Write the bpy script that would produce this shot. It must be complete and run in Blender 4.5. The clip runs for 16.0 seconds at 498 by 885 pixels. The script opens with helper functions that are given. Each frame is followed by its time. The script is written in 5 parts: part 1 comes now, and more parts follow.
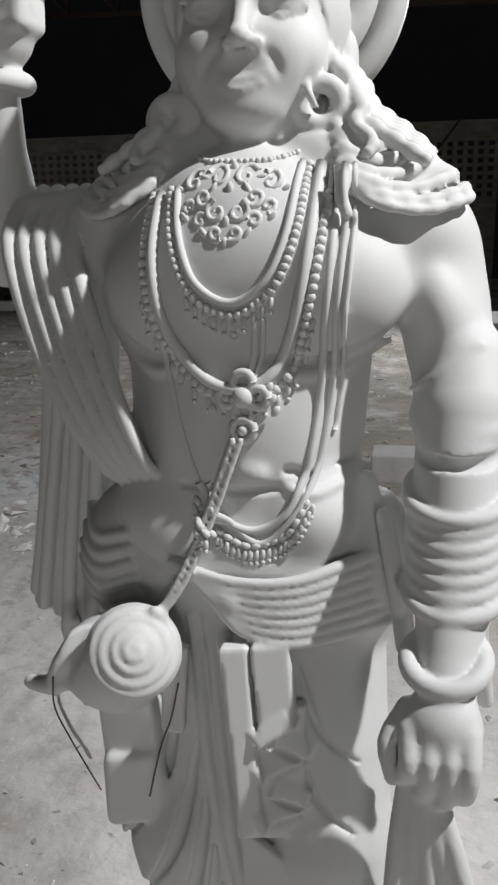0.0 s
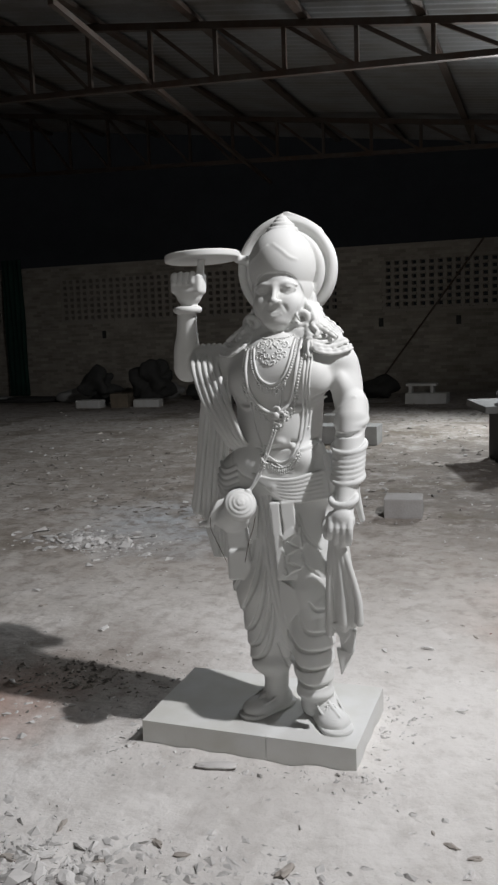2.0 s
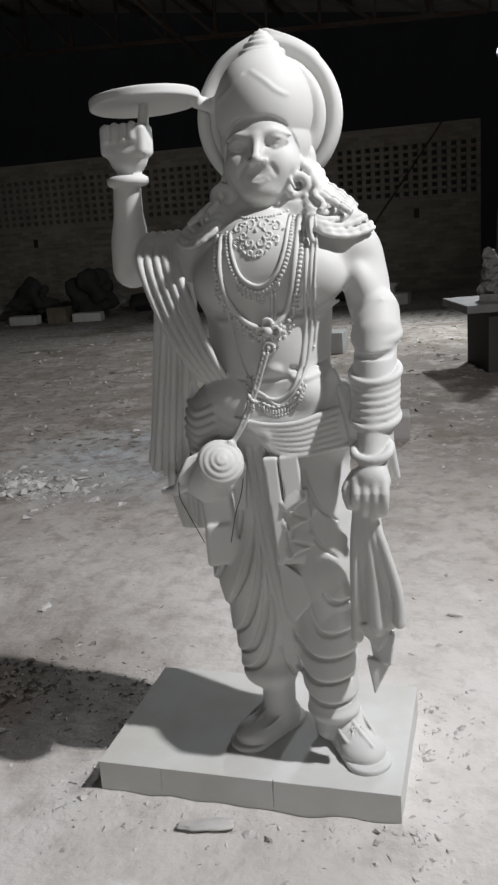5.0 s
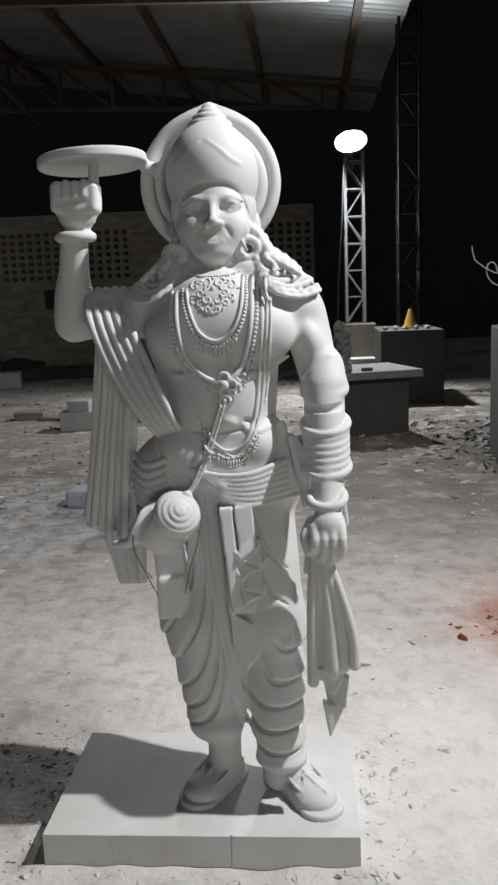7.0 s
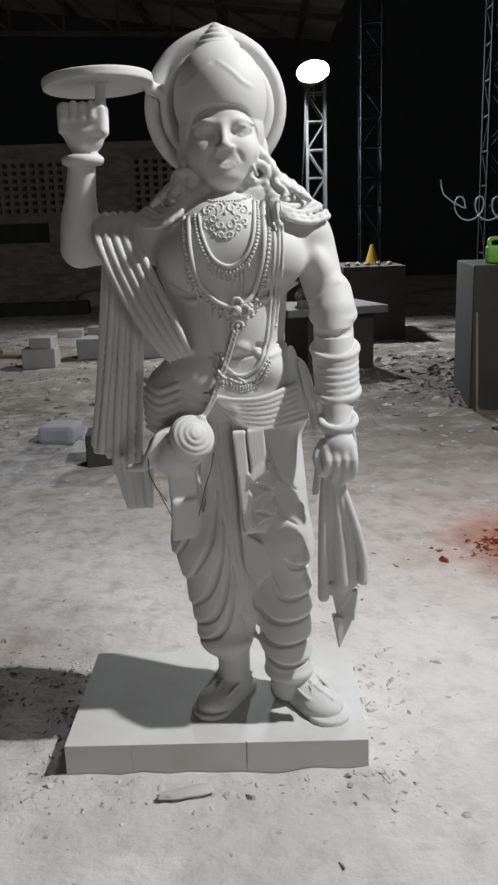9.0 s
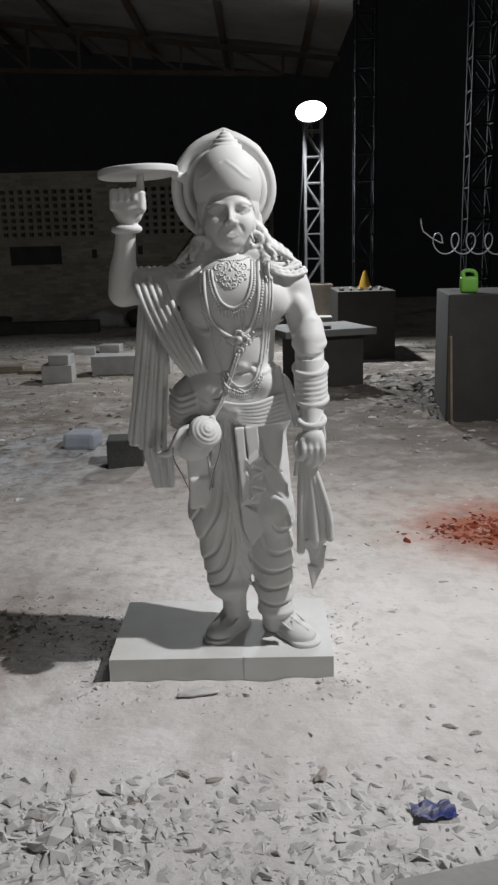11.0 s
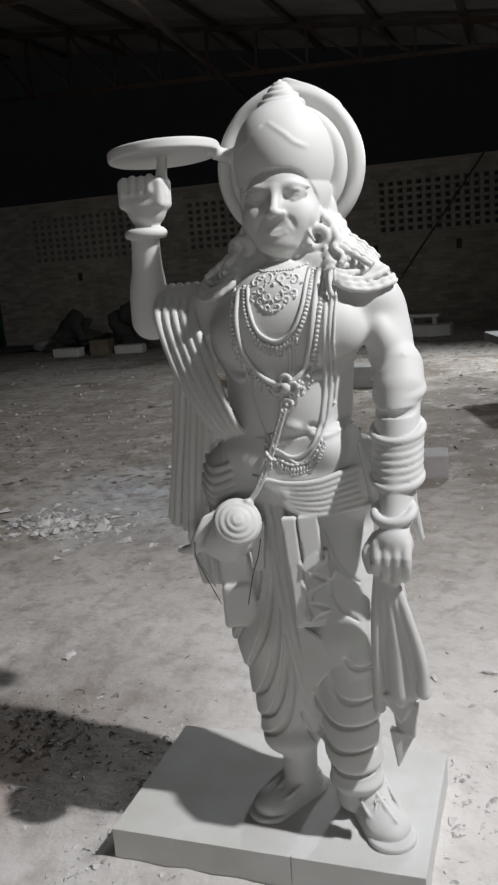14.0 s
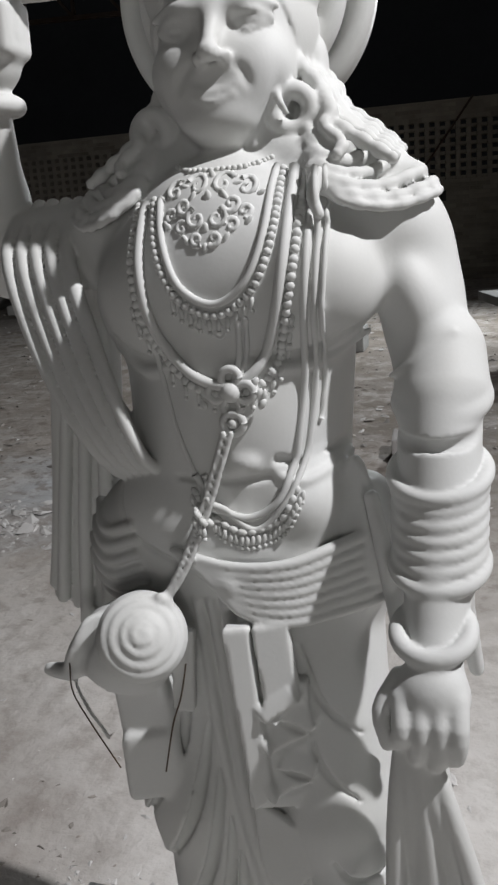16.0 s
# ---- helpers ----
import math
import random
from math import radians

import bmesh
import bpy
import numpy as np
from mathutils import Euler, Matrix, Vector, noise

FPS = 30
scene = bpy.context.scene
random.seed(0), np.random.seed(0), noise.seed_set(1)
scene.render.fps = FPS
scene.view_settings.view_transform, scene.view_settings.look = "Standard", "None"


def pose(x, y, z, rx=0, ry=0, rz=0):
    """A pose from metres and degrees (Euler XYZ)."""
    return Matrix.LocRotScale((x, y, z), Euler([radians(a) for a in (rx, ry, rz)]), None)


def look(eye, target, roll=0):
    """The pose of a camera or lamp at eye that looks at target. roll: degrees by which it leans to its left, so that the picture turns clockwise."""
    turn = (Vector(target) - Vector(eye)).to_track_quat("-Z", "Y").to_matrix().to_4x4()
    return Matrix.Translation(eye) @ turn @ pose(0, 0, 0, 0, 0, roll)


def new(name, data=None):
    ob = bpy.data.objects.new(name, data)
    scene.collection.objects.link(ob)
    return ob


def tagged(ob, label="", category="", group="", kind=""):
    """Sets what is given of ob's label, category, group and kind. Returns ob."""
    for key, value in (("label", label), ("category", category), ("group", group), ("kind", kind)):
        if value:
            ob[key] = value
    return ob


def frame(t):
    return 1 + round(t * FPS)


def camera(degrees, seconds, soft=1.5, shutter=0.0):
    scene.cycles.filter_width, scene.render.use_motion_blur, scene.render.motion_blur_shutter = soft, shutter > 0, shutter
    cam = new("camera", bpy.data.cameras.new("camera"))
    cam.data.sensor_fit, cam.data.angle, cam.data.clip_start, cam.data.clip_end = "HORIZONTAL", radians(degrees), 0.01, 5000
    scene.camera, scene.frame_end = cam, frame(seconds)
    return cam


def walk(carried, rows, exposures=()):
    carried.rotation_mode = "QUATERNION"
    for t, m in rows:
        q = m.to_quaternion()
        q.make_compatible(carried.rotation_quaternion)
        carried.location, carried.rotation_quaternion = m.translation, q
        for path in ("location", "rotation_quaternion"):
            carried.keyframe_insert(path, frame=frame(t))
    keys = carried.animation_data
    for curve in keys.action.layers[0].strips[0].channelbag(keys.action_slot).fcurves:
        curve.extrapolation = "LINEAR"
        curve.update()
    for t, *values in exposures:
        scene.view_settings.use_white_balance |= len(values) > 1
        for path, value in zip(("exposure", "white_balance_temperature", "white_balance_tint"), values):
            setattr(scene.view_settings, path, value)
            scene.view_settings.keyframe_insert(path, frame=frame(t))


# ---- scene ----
cam = camera(33.2, 16.0, soft=2.5)
PATH = [
    (0, (0.358, -1.024, 1.398), (-0.163, 0.837, 0.893), -0.7),
    (0.5, (0.420, -1.333, 1.500), (-0.082, 0.556, 1.072), -0.4),
    (1, (0.575, -1.816, 1.508), (0.036, 0.071, 1.204), -0.6),
    (1.5, (0.680, -2.300, 1.492), (0.130, -0.386, 1.214), -0.8),
    (2, (0.991, -2.905, 1.517), (0.323, -1.040, 1.242), -2.1),
    (2.5, (1.021, -2.903, 1.517), (0.327, -1.049, 1.230), -2.6),
    (3, (1.009, -2.781, 1.497), (0.309, -0.939, 1.160), -3.1),
    (3.2, (0.993, -2.727, 1.490), (0.308, -0.887, 1.110), -3.4),
    (5.3, (0.504, -1.985, 1.422), (0.027, -0.108, 0.924), -4.3),
    (5.5, (0.438, -1.962, 1.406), (0.055, -0.052, 0.954), -3.6),
    (6, (0.327, -2.024, 1.430), (0.069, -0.084, 1.017), -2.7),
    (6.5, (0.226, -2.087, 1.426), (0.083, -0.122, 1.083), -2.5),
    (7, (0.302, -2.171, 1.426), (0.156, -0.208, 1.073), -2.2),
    (7.5, (0.329, -2.216, 1.420), (0.152, -0.278, 0.956), -2.6),
    (8, (0.326, -2.238, 1.415), (0.202, -0.315, 0.878), -2.1),
    (8.5, (0.219, -2.241, 1.415), (0.218, -0.311, 0.892), -1.8),
    (9, (0.145, -2.235, 1.402), (0.113, -0.298, 0.905), -1.9),
    (9.2, (0.150, -2.236, 1.421), (0.092, -0.304, 0.908), -1.9),
    (11.3, (0.175, -3.069, 1.518), (0.142, -1.120, 1.071), -1.5),
    (11.5, (0.185, -3.027, 1.516), (0.121, -1.078, 1.074), -2.3),
    (12, (0.275, -2.845, 1.508), (0.123, -0.900, 1.069), -2.7),
    (12.5, (0.376, -2.663, 1.506), (0.177, -0.717, 1.091), -2.2),
    (13, (0.452, -2.420, 1.497), (0.205, -0.476, 1.095), -1.2),
    (13.5, (0.536, -2.170, 1.482), (0.100, -0.264, 1.058), -2.5),
    (14, (0.646, -1.961, 1.499), (-0.003, -0.118, 1.075), -4.7),
    (14.5, (0.667, -1.715, 1.477), (-0.064, 0.103, 1.075), -5.4),
    (15, (0.627, -1.456, 1.467), (-0.115, 0.352, 1.043), -6.3),
    (15.5, (0.526, -1.222, 1.436), (-0.198, 0.573, 0.935), -5.6),
    (16, (0.421, -1.065, 1.413), (-0.168, 0.773, 0.888), -4.1),
]
walk(cam, [(t, look(eye, target, roll)) for t, eye, target, roll in PATH], exposures=((0.0, 0.22), (0.5, 0.1), (1.0, 0.16), (2.0, 0.2), (2.5, 0.4), (5.5, 0.2), (7.0, 0.28), (9.0, 0.18), (11.5, 0.12), (12.5, 0.18), (13.5, 0.12), (14.5, 0.28), (15.0, -0.18), (15.5, -0.12), (16.0, 0.08)))

# ---- world and lights ----
scene.view_settings.exposure = 0.0
world = bpy.data.worlds.new("night_sky")
scene.world = world
world.use_nodes = True
world.node_tree.nodes["Background"].inputs["Color"].default_value = (0.95, 0.93, 0.93, 1)
world.node_tree.nodes["Background"].inputs["Strength"].default_value = 0.03


def spot(name, eye, target, watts, size_deg, blend, radius, colour):
    data = bpy.data.lights.new(name, "SPOT")
    data.energy, data.spot_size, data.spot_blend = watts, radians(size_deg), blend
    data.shadow_soft_size, data.color = radius, colour
    ob = new(name, data)
    ob.matrix_world = look(eye, target)
    return ob


# the yard's floodlight beside the statue, under the roof's edge and out of view
KEY = Vector((2.86, -0.18, 4.60))
spot("yard_floodlight_beam", KEY, (-1.8, 1.6, 0.2), 905, 122, 1.0, 0.06, (0.982, 0.975, 0.995))
# the floodlight on the lattice mast
FLOOD = Vector((0.93, 9.35, 3.32))
spot("mast_floodlight_beam", FLOOD + Vector((0, -0.14, 0)), (0.0, 5.6, 0.0), 740, 168, 0.6, 0.12, (0.93, 0.97, 1.0))


# unseen fill lamp added behind the camera to lift front faces at a low angle
spot("front_fill_beam", (3.2, -10.1, 1.55), (0.1, 0.0, 0.9), 385, 27, 0.8, 0.7, (1.0, 0.98, 0.95))


# ---- materials ----
def material(name, colour, rough=0.7, metal=0.0, vary=0.12, scale=6.0, fine=60.0, bump=0.25, depth=0.004, tint=None, spot_scale=1.3, island=0.0, spec=0.4):
    """Procedural surface: base colour with stains at a large scale, grain at a small one, and fine relief."""
    m = bpy.data.materials.new(name)
    m.use_nodes = True
    nt = m.node_tree
    b = nt.nodes["Principled BSDF"]
    co = nt.nodes.new("ShaderNodeTexCoord")
    big = nt.nodes.new("ShaderNodeTexNoise")
    big.inputs["Scale"].default_value, big.inputs["Detail"].default_value = spot_scale, 6
    small = nt.nodes.new("ShaderNodeTexNoise")
    small.inputs["Scale"].default_value, small.inputs["Detail"].default_value = fine, 4
    mid = nt.nodes.new("ShaderNodeTexNoise")
    mid.inputs["Scale"].default_value, mid.inputs["Detail"].default_value = scale, 5
    for n in (big, small, mid):
        nt.links.new(co.outputs["Object"], n.inputs["Vector"])
    ramp = nt.nodes.new("ShaderNodeValToRGB")
    other = tint or tuple(c * (1 - 2.2 * vary) for c in colour)
    ramp.color_ramp.elements[0].position, ramp.color_ramp.elements[1].position = 0.35, 0.62
    ramp.color_ramp.elements[0].color = (*other, 1)
    ramp.color_ramp.elements[1].color = (*colour, 1)
    add = nt.nodes.new("ShaderNodeMix")
    add.data_type = "FLOAT"
    add.inputs[0].default_value = 0.55
    nt.links.new(big.outputs["Fac"], add.inputs[2])
    nt.links.new(mid.outputs["Fac"], add.inputs[3])
    nt.links.new(add.outputs[0], ramp.inputs["Fac"])
    grain = nt.nodes.new("ShaderNodeMapRange")
    grain.inputs["To Min"].default_value, grain.inputs["To Max"].default_value = 1 - vary, 1 + vary * 0.6
    nt.links.new(small.outputs["Fac"], grain.inputs["Value"])
    last = grain.outputs["Result"]
    if island:
        geo = nt.nodes.new("ShaderNodeNewGeometry")
        r = nt.nodes.new("ShaderNodeMapRange")
        r.inputs["To Min"].default_value, r.inputs["To Max"].default_value = 1 - island, 1 + island * 0.5
        nt.links.new(geo.outputs["Random Per Island"], r.inputs["Value"])
        t = nt.nodes.new("ShaderNodeMath")
        t.operation = "MULTIPLY"
        nt.links.new(last, t.inputs[0])
        nt.links.new(r.outputs["Result"], t.inputs[1])
        last = t.outputs[0]
    mul = nt.nodes.new("ShaderNodeVectorMath")
    mul.operation = "SCALE"
    nt.links.new(ramp.outputs["Color"], mul.inputs[0])
    nt.links.new(last, mul.inputs["Scale"])
    nt.links.new(mul.outputs["Vector"], b.inputs["Base Color"])
    rr = nt.nodes.new("ShaderNodeMapRange")
    rr.inputs["To Min"].default_value, rr.inputs["To Max"].default_value = max(0.05, rough - 0.12), min(1.0, rough + 0.12)
    nt.links.new(mid.outputs["Fac"], rr.inputs["Value"])
    nt.links.new(rr.outputs["Result"], b.inputs["Roughness"])
    b.inputs["Metallic"].default_value = metal
    b.inputs["Specular IOR Level"].default_value = spec
    bp = nt.nodes.new("ShaderNodeBump")
    bp.inputs["Strength"].default_value, bp.inputs["Distance"].default_value = bump, depth
    nt.links.new(small.outputs["Fac"], bp.inputs["Height"])
    nt.links.new(bp.outputs["Normal"], b.inputs["Normal"])
    return m


def glow(name, colour, strength):
    m = bpy.data.materials.new(name)
    m.use_nodes = True
    b = m.node_tree.nodes["Principled BSDF"]
    b.inputs["Base Color"].default_value = (*colour, 1)
    b.inputs["Emission Color"].default_value = (*colour, 1)
    b.inputs["Emission Strength"].default_value = strength
    return m


MARBLE = material("white_carved_stone", (0.655, 0.660, 0.651), 0.62, vary=0.03, scale=9, fine=220, bump=0.12, depth=0.001, tint=(0.63, 0.632, 0.612), spot_scale=2.5, spec=0.3)
SLAB = material("white_slab_stone", (0.66, 0.665, 0.655), 0.7, vary=0.04, scale=8, fine=150, bump=0.2, depth=0.001, tint=(0.57, 0.565, 0.53), spot_scale=3)
CHIP = material("white_stone_chip", (0.62, 0.605, 0.59), 0.85, vary=0.08, scale=20, fine=120, bump=0.3, depth=0.002, island=0.22)
EARTHCHIP = material("brown_wood_and_stone_bits", (0.36, 0.33, 0.30), 0.9, vary=0.12, scale=20, fine=120, bump=0.3, depth=0.002, island=0.5)
GREYSTONE = material("rough_grey_stone", (0.36, 0.36, 0.35), 0.85, vary=0.12, scale=5, fine=60, bump=0.4, depth=0.006)
PALESTONE = material("pale_cut_stone", (0.36, 0.355, 0.34), 0.8, vary=0.1, scale=5, fine=60, bump=0.3, depth=0.004)
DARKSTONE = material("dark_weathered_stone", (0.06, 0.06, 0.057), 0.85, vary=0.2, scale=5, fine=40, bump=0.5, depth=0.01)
# near black: the backlit shade of blocks and table base is in this colour
CONCRETE = material("weathered_shaded_concrete", (0.062, 0.058, 0.054), 0.9, vary=0.15, scale=4, fine=50, bump=0.4, depth=0.006)
STEEL = material("rusty_painted_steel", (0.11, 0.095, 0.082), 0.6, metal=0.3, vary=0.2, scale=8, fine=50, bump=0.2, depth=0.002, tint=(0.085, 0.05, 0.035))
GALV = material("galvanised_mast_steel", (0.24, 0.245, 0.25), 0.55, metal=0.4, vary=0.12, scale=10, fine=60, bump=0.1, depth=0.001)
# mast steel with the dimness of masts the floodlight misses put into its colour
DARKSTEEL = material("unlit_dark_mast_steel", (0.022, 0.024, 0.027), 0.9, spec=0.1, vary=0.2, scale=10, fine=60, bump=0.1, depth=0.001)
SHEET = material("corrugated_roof_sheet", (0.27, 0.275, 0.28), 0.5, metal=0.25, vary=0.14, scale=2, fine=30, bump=0.1, depth=0.002, tint=(0.20, 0.185, 0.17), spot_scale=0.5)
BLACK = material("black_with_haze_glow", (0.035, 0.037, 0.042), 0.9, vary=0.2, scale=1, fine=10, bump=0.3, depth=0.02)
# night haze painted as a faint glow in this black
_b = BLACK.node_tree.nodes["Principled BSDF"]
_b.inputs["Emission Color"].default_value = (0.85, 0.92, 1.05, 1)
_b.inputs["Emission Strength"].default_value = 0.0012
WOOD = material("weathered_wood", (0.24, 0.20, 0.15), 0.85, vary=0.18, scale=6, fine=50, bump=0.3, depth=0.003)
GREENP = material("bright_green_plastic", (0.25, 0.62, 0.10), 0.4, vary=0.06, scale=6, fine=40, bump=0.05, depth=0.001)
YELLOW = material("yellow_plastic", (0.42, 0.25, 0.03), 0.45, vary=0.06, scale=6, fine=40, bump=0.05, depth=0.001)
BLUE = material("crumpled_blue_wrapper", (0.05, 0.07, 0.26), 0.4, vary=0.25, scale=25, fine=90, bump=0.3, depth=0.004, tint=(0.32, 0.32, 0.38), spot_scale=18)
GREENCLOTH = material("dark_green_net", (0.012, 0.05, 0.036), 0.9, vary=0.2, scale=4, fine=60, bump=0.4, depth=0.006)
WIRE = material("pale_coiled_cable", (0.55, 0.57, 0.60), 0.5, vary=0.06, scale=6, fine=40, bump=0.05, depth=0.001)
LAMPGLASS = glow("lit_lamp_glass", (0.93, 0.97, 1.0), 180.0)


# ---- mesh helpers ----
def mesh_from(name, verts, faces, mat, smooth=False):
    me = bpy.data.meshes.new(name)
    me.from_pydata(verts, [], faces)
    me.materials.append(mat)
    if smooth:
        me.polygons.foreach_set("use_smooth", [True] * len(me.polygons))
    me.update()
    return me


def thing(name, label, category, at=(0, 0, 0), group="", kind="", rz=0):
    ob = new(name)
    ob.matrix_world = pose(*at, 0, 0, rz)
    return tagged(ob, label, category, group, kind)


def part(name, bm, mat, parent, label="", smooth=False):
    me = bpy.data.meshes.new(name)
    bm.to_mesh(me)
    bm.free()
    me.materials.append(mat)
    if smooth:
        me.polygons.foreach_set("use_smooth", [True] * len(me.polygons))
    ob = new(name, me)
    if parent:
        ob.parent = parent
    return tagged(ob, label)


def solid(name, bm, mat, label, category, m=None, kind="", group="", smooth=False):
    ob = part(name, bm, mat, None, "", smooth)
    if m:
        ob.matrix_world = m
    return tagged(ob, label, category, group, kind)


def bbox(bm, lo, hi, bevel=0.0, m=None):
    """Adds a box between two corners, with rounded edges."""
    size = Vector(hi) - Vector(lo)
    mid = (Vector(hi) + Vector(lo)) / 2
    made = bmesh.ops.create_cube(bm, size=1.0, matrix=Matrix.Translation(mid) @ Matrix.Diagonal((*size, 1)))
    verts = made["verts"]
    if bevel:
        edges = list({e for v in verts for e in v.link_edges})
        out = bmesh.ops.bevel(bm, geom=edges, offset=bevel, segments=2, affect="EDGES", profile=0.6)
        verts = list({v for f in out["faces"] for v in f.verts} | {v for v in verts if v.is_valid})
    if m:
        bmesh.ops.transform(bm, matrix=m, verts=verts)
    return verts


def box(lo, hi, bevel=0.0):
    bm = bmesh.new()
    bbox(bm, lo, hi, bevel)
    return bm


def beam(bm, a, b, w, h=None):
    """Adds a square bar from a to b."""
    a, b = Vector(a), Vector(b)
    d = b - a
    q = d.to_track_quat("Z", "X").to_matrix().to_4x4()
    m = Matrix.Translation((a + b) / 2) @ q @ Matrix.Diagonal((w, h or w, d.length, 1))
    bmesh.ops.create_cube(bm, size=1.0, matrix=m)


def rod(bm, a, b, r, n=8, r2=None):
    a, b = Vector(a), Vector(b)
    d = b - a
    m = Matrix.Translation((a + b) / 2) @ d.to_track_quat("Z", "X").to_matrix().to_4x4()
    bmesh.ops.create_cone(bm, cap_ends=True, segments=n, radius1=r, radius2=r if r2 is None else r2, depth=d.length, matrix=m)


def rough_rock(seed, size, wobble=0.35, sub=2):
    """An uneven broken stone."""
    bm = bmesh.new()
    bmesh.ops.create_icosphere(bm, subdivisions=sub, radius=0.5)
    off = Vector((seed * 7.3, seed * 1.7, seed * 3.1))
    for v in bm.verts:
        k = 1 + wobble * noise.noise(v.co * 2.2 + off) + 0.3 * wobble * noise.noise(v.co * 6 + off)
        v.co = Vector((v.co.x * size[0], v.co.y * size[1], v.co.z * size[2])) * k
    low = min(v.co.z for v in bm.verts)
    for v in bm.verts:
        v.co.z -= low
    return bm


def sweep(points, radii, n=8, close=False):
    """Vertices and faces of a round tube along points."""
    pts = np.asarray(points, float)
    rad = np.broadcast_to(np.asarray(radii, float), (len(pts),))
    verts, faces = [], []
    tang = np.gradient(pts, axis=0)
    ref = np.array([0.0, -1.0, 0.15])
    for i, (p, t, r) in enumerate(zip(pts, tang, rad)):
        t = t / (np.linalg.norm(t) + 1e-9)
        u = np.cross(t, ref)
        if np.linalg.norm(u) < 1e-3:
            u = np.cross(t, (1, 0, 0))
        u /= np.linalg.norm(u)
        w = np.cross(u, t)
        for j in range(n):
            a = 2 * math.pi * j / n
            verts.append(tuple(p + r * (math.cos(a) * u + math.sin(a) * w)))
    for i in range(len(pts) - 1):
        for j in range(n):
            k = (j + 1) % n
            faces.append((i * n + j, i * n + k, (i + 1) * n + k, (i + 1) * n + j))
    faces.append(tuple(range(n)))
    faces.append(tuple(range((len(pts) - 1) * n, len(pts) * n))[::-1])
    return verts, faces


def curve_through(points, n):
    """A smooth line through a few points (Catmull-Rom), n points long."""
    p = np.asarray(points, float)
    p = np.vstack([2 * p[0] - p[1], p, 2 * p[-1] - p[-2]])
    out = []
    for u in np.linspace(0, len(p) - 3 - 1e-6, n):
        i = int(u)
        t = u - i
        a, b, c, d = p[i : i + 4]
        out.append(0.5 * (2 * b + (c - a) * t + (2 * a - 5 * b + 4 * c - d) * t * t + (3 * b - a - 3 * c + d) * t ** 3))
    return np.array(out)


# ---- the setting ----
def ground_height(x, y):
    """Trodden dusty yard: low swells, flat under the plinth."""
    z = 0.035 * noise.noise(Vector((x * 0.35, y * 0.35, 3.1))) + 0.014 * noise.noise(Vector((x * 1.6, y * 1.6, 7.7)))
    z += 0.010 * noise.noise(Vector((x * 6, y * 6, 1.2))) + 0.008 * noise.noise(Vector((x * 15, y * 15, 5.0)))
    d = max(abs(x) - 0.42, abs(y + 0.05) - 0.28, 0)
    heap = max(0.0, 0.010 + 0.022 * noise.noise(Vector((x * 9, y * 9, 2.2)))) * math.exp(-d / 0.05)
    return z * min(1, 0.15 + d * 0.5) - 0.004 + heap


def axis(lo, hi, near_lo, near_hi, step, far):
    a = list(np.arange(near_lo, near_hi, step))
    left, right, s = [], [], step
    x = near_lo
    while x > lo:
        s = min(s * 1.12, far)
        x -= s
        left.append(x)
    x, s = near_hi, step
    right.append(x)
    while x < hi:
        s = min(s * 1.12, far)
        x += s
        right.append(x)
    return left[::-1] + a + right


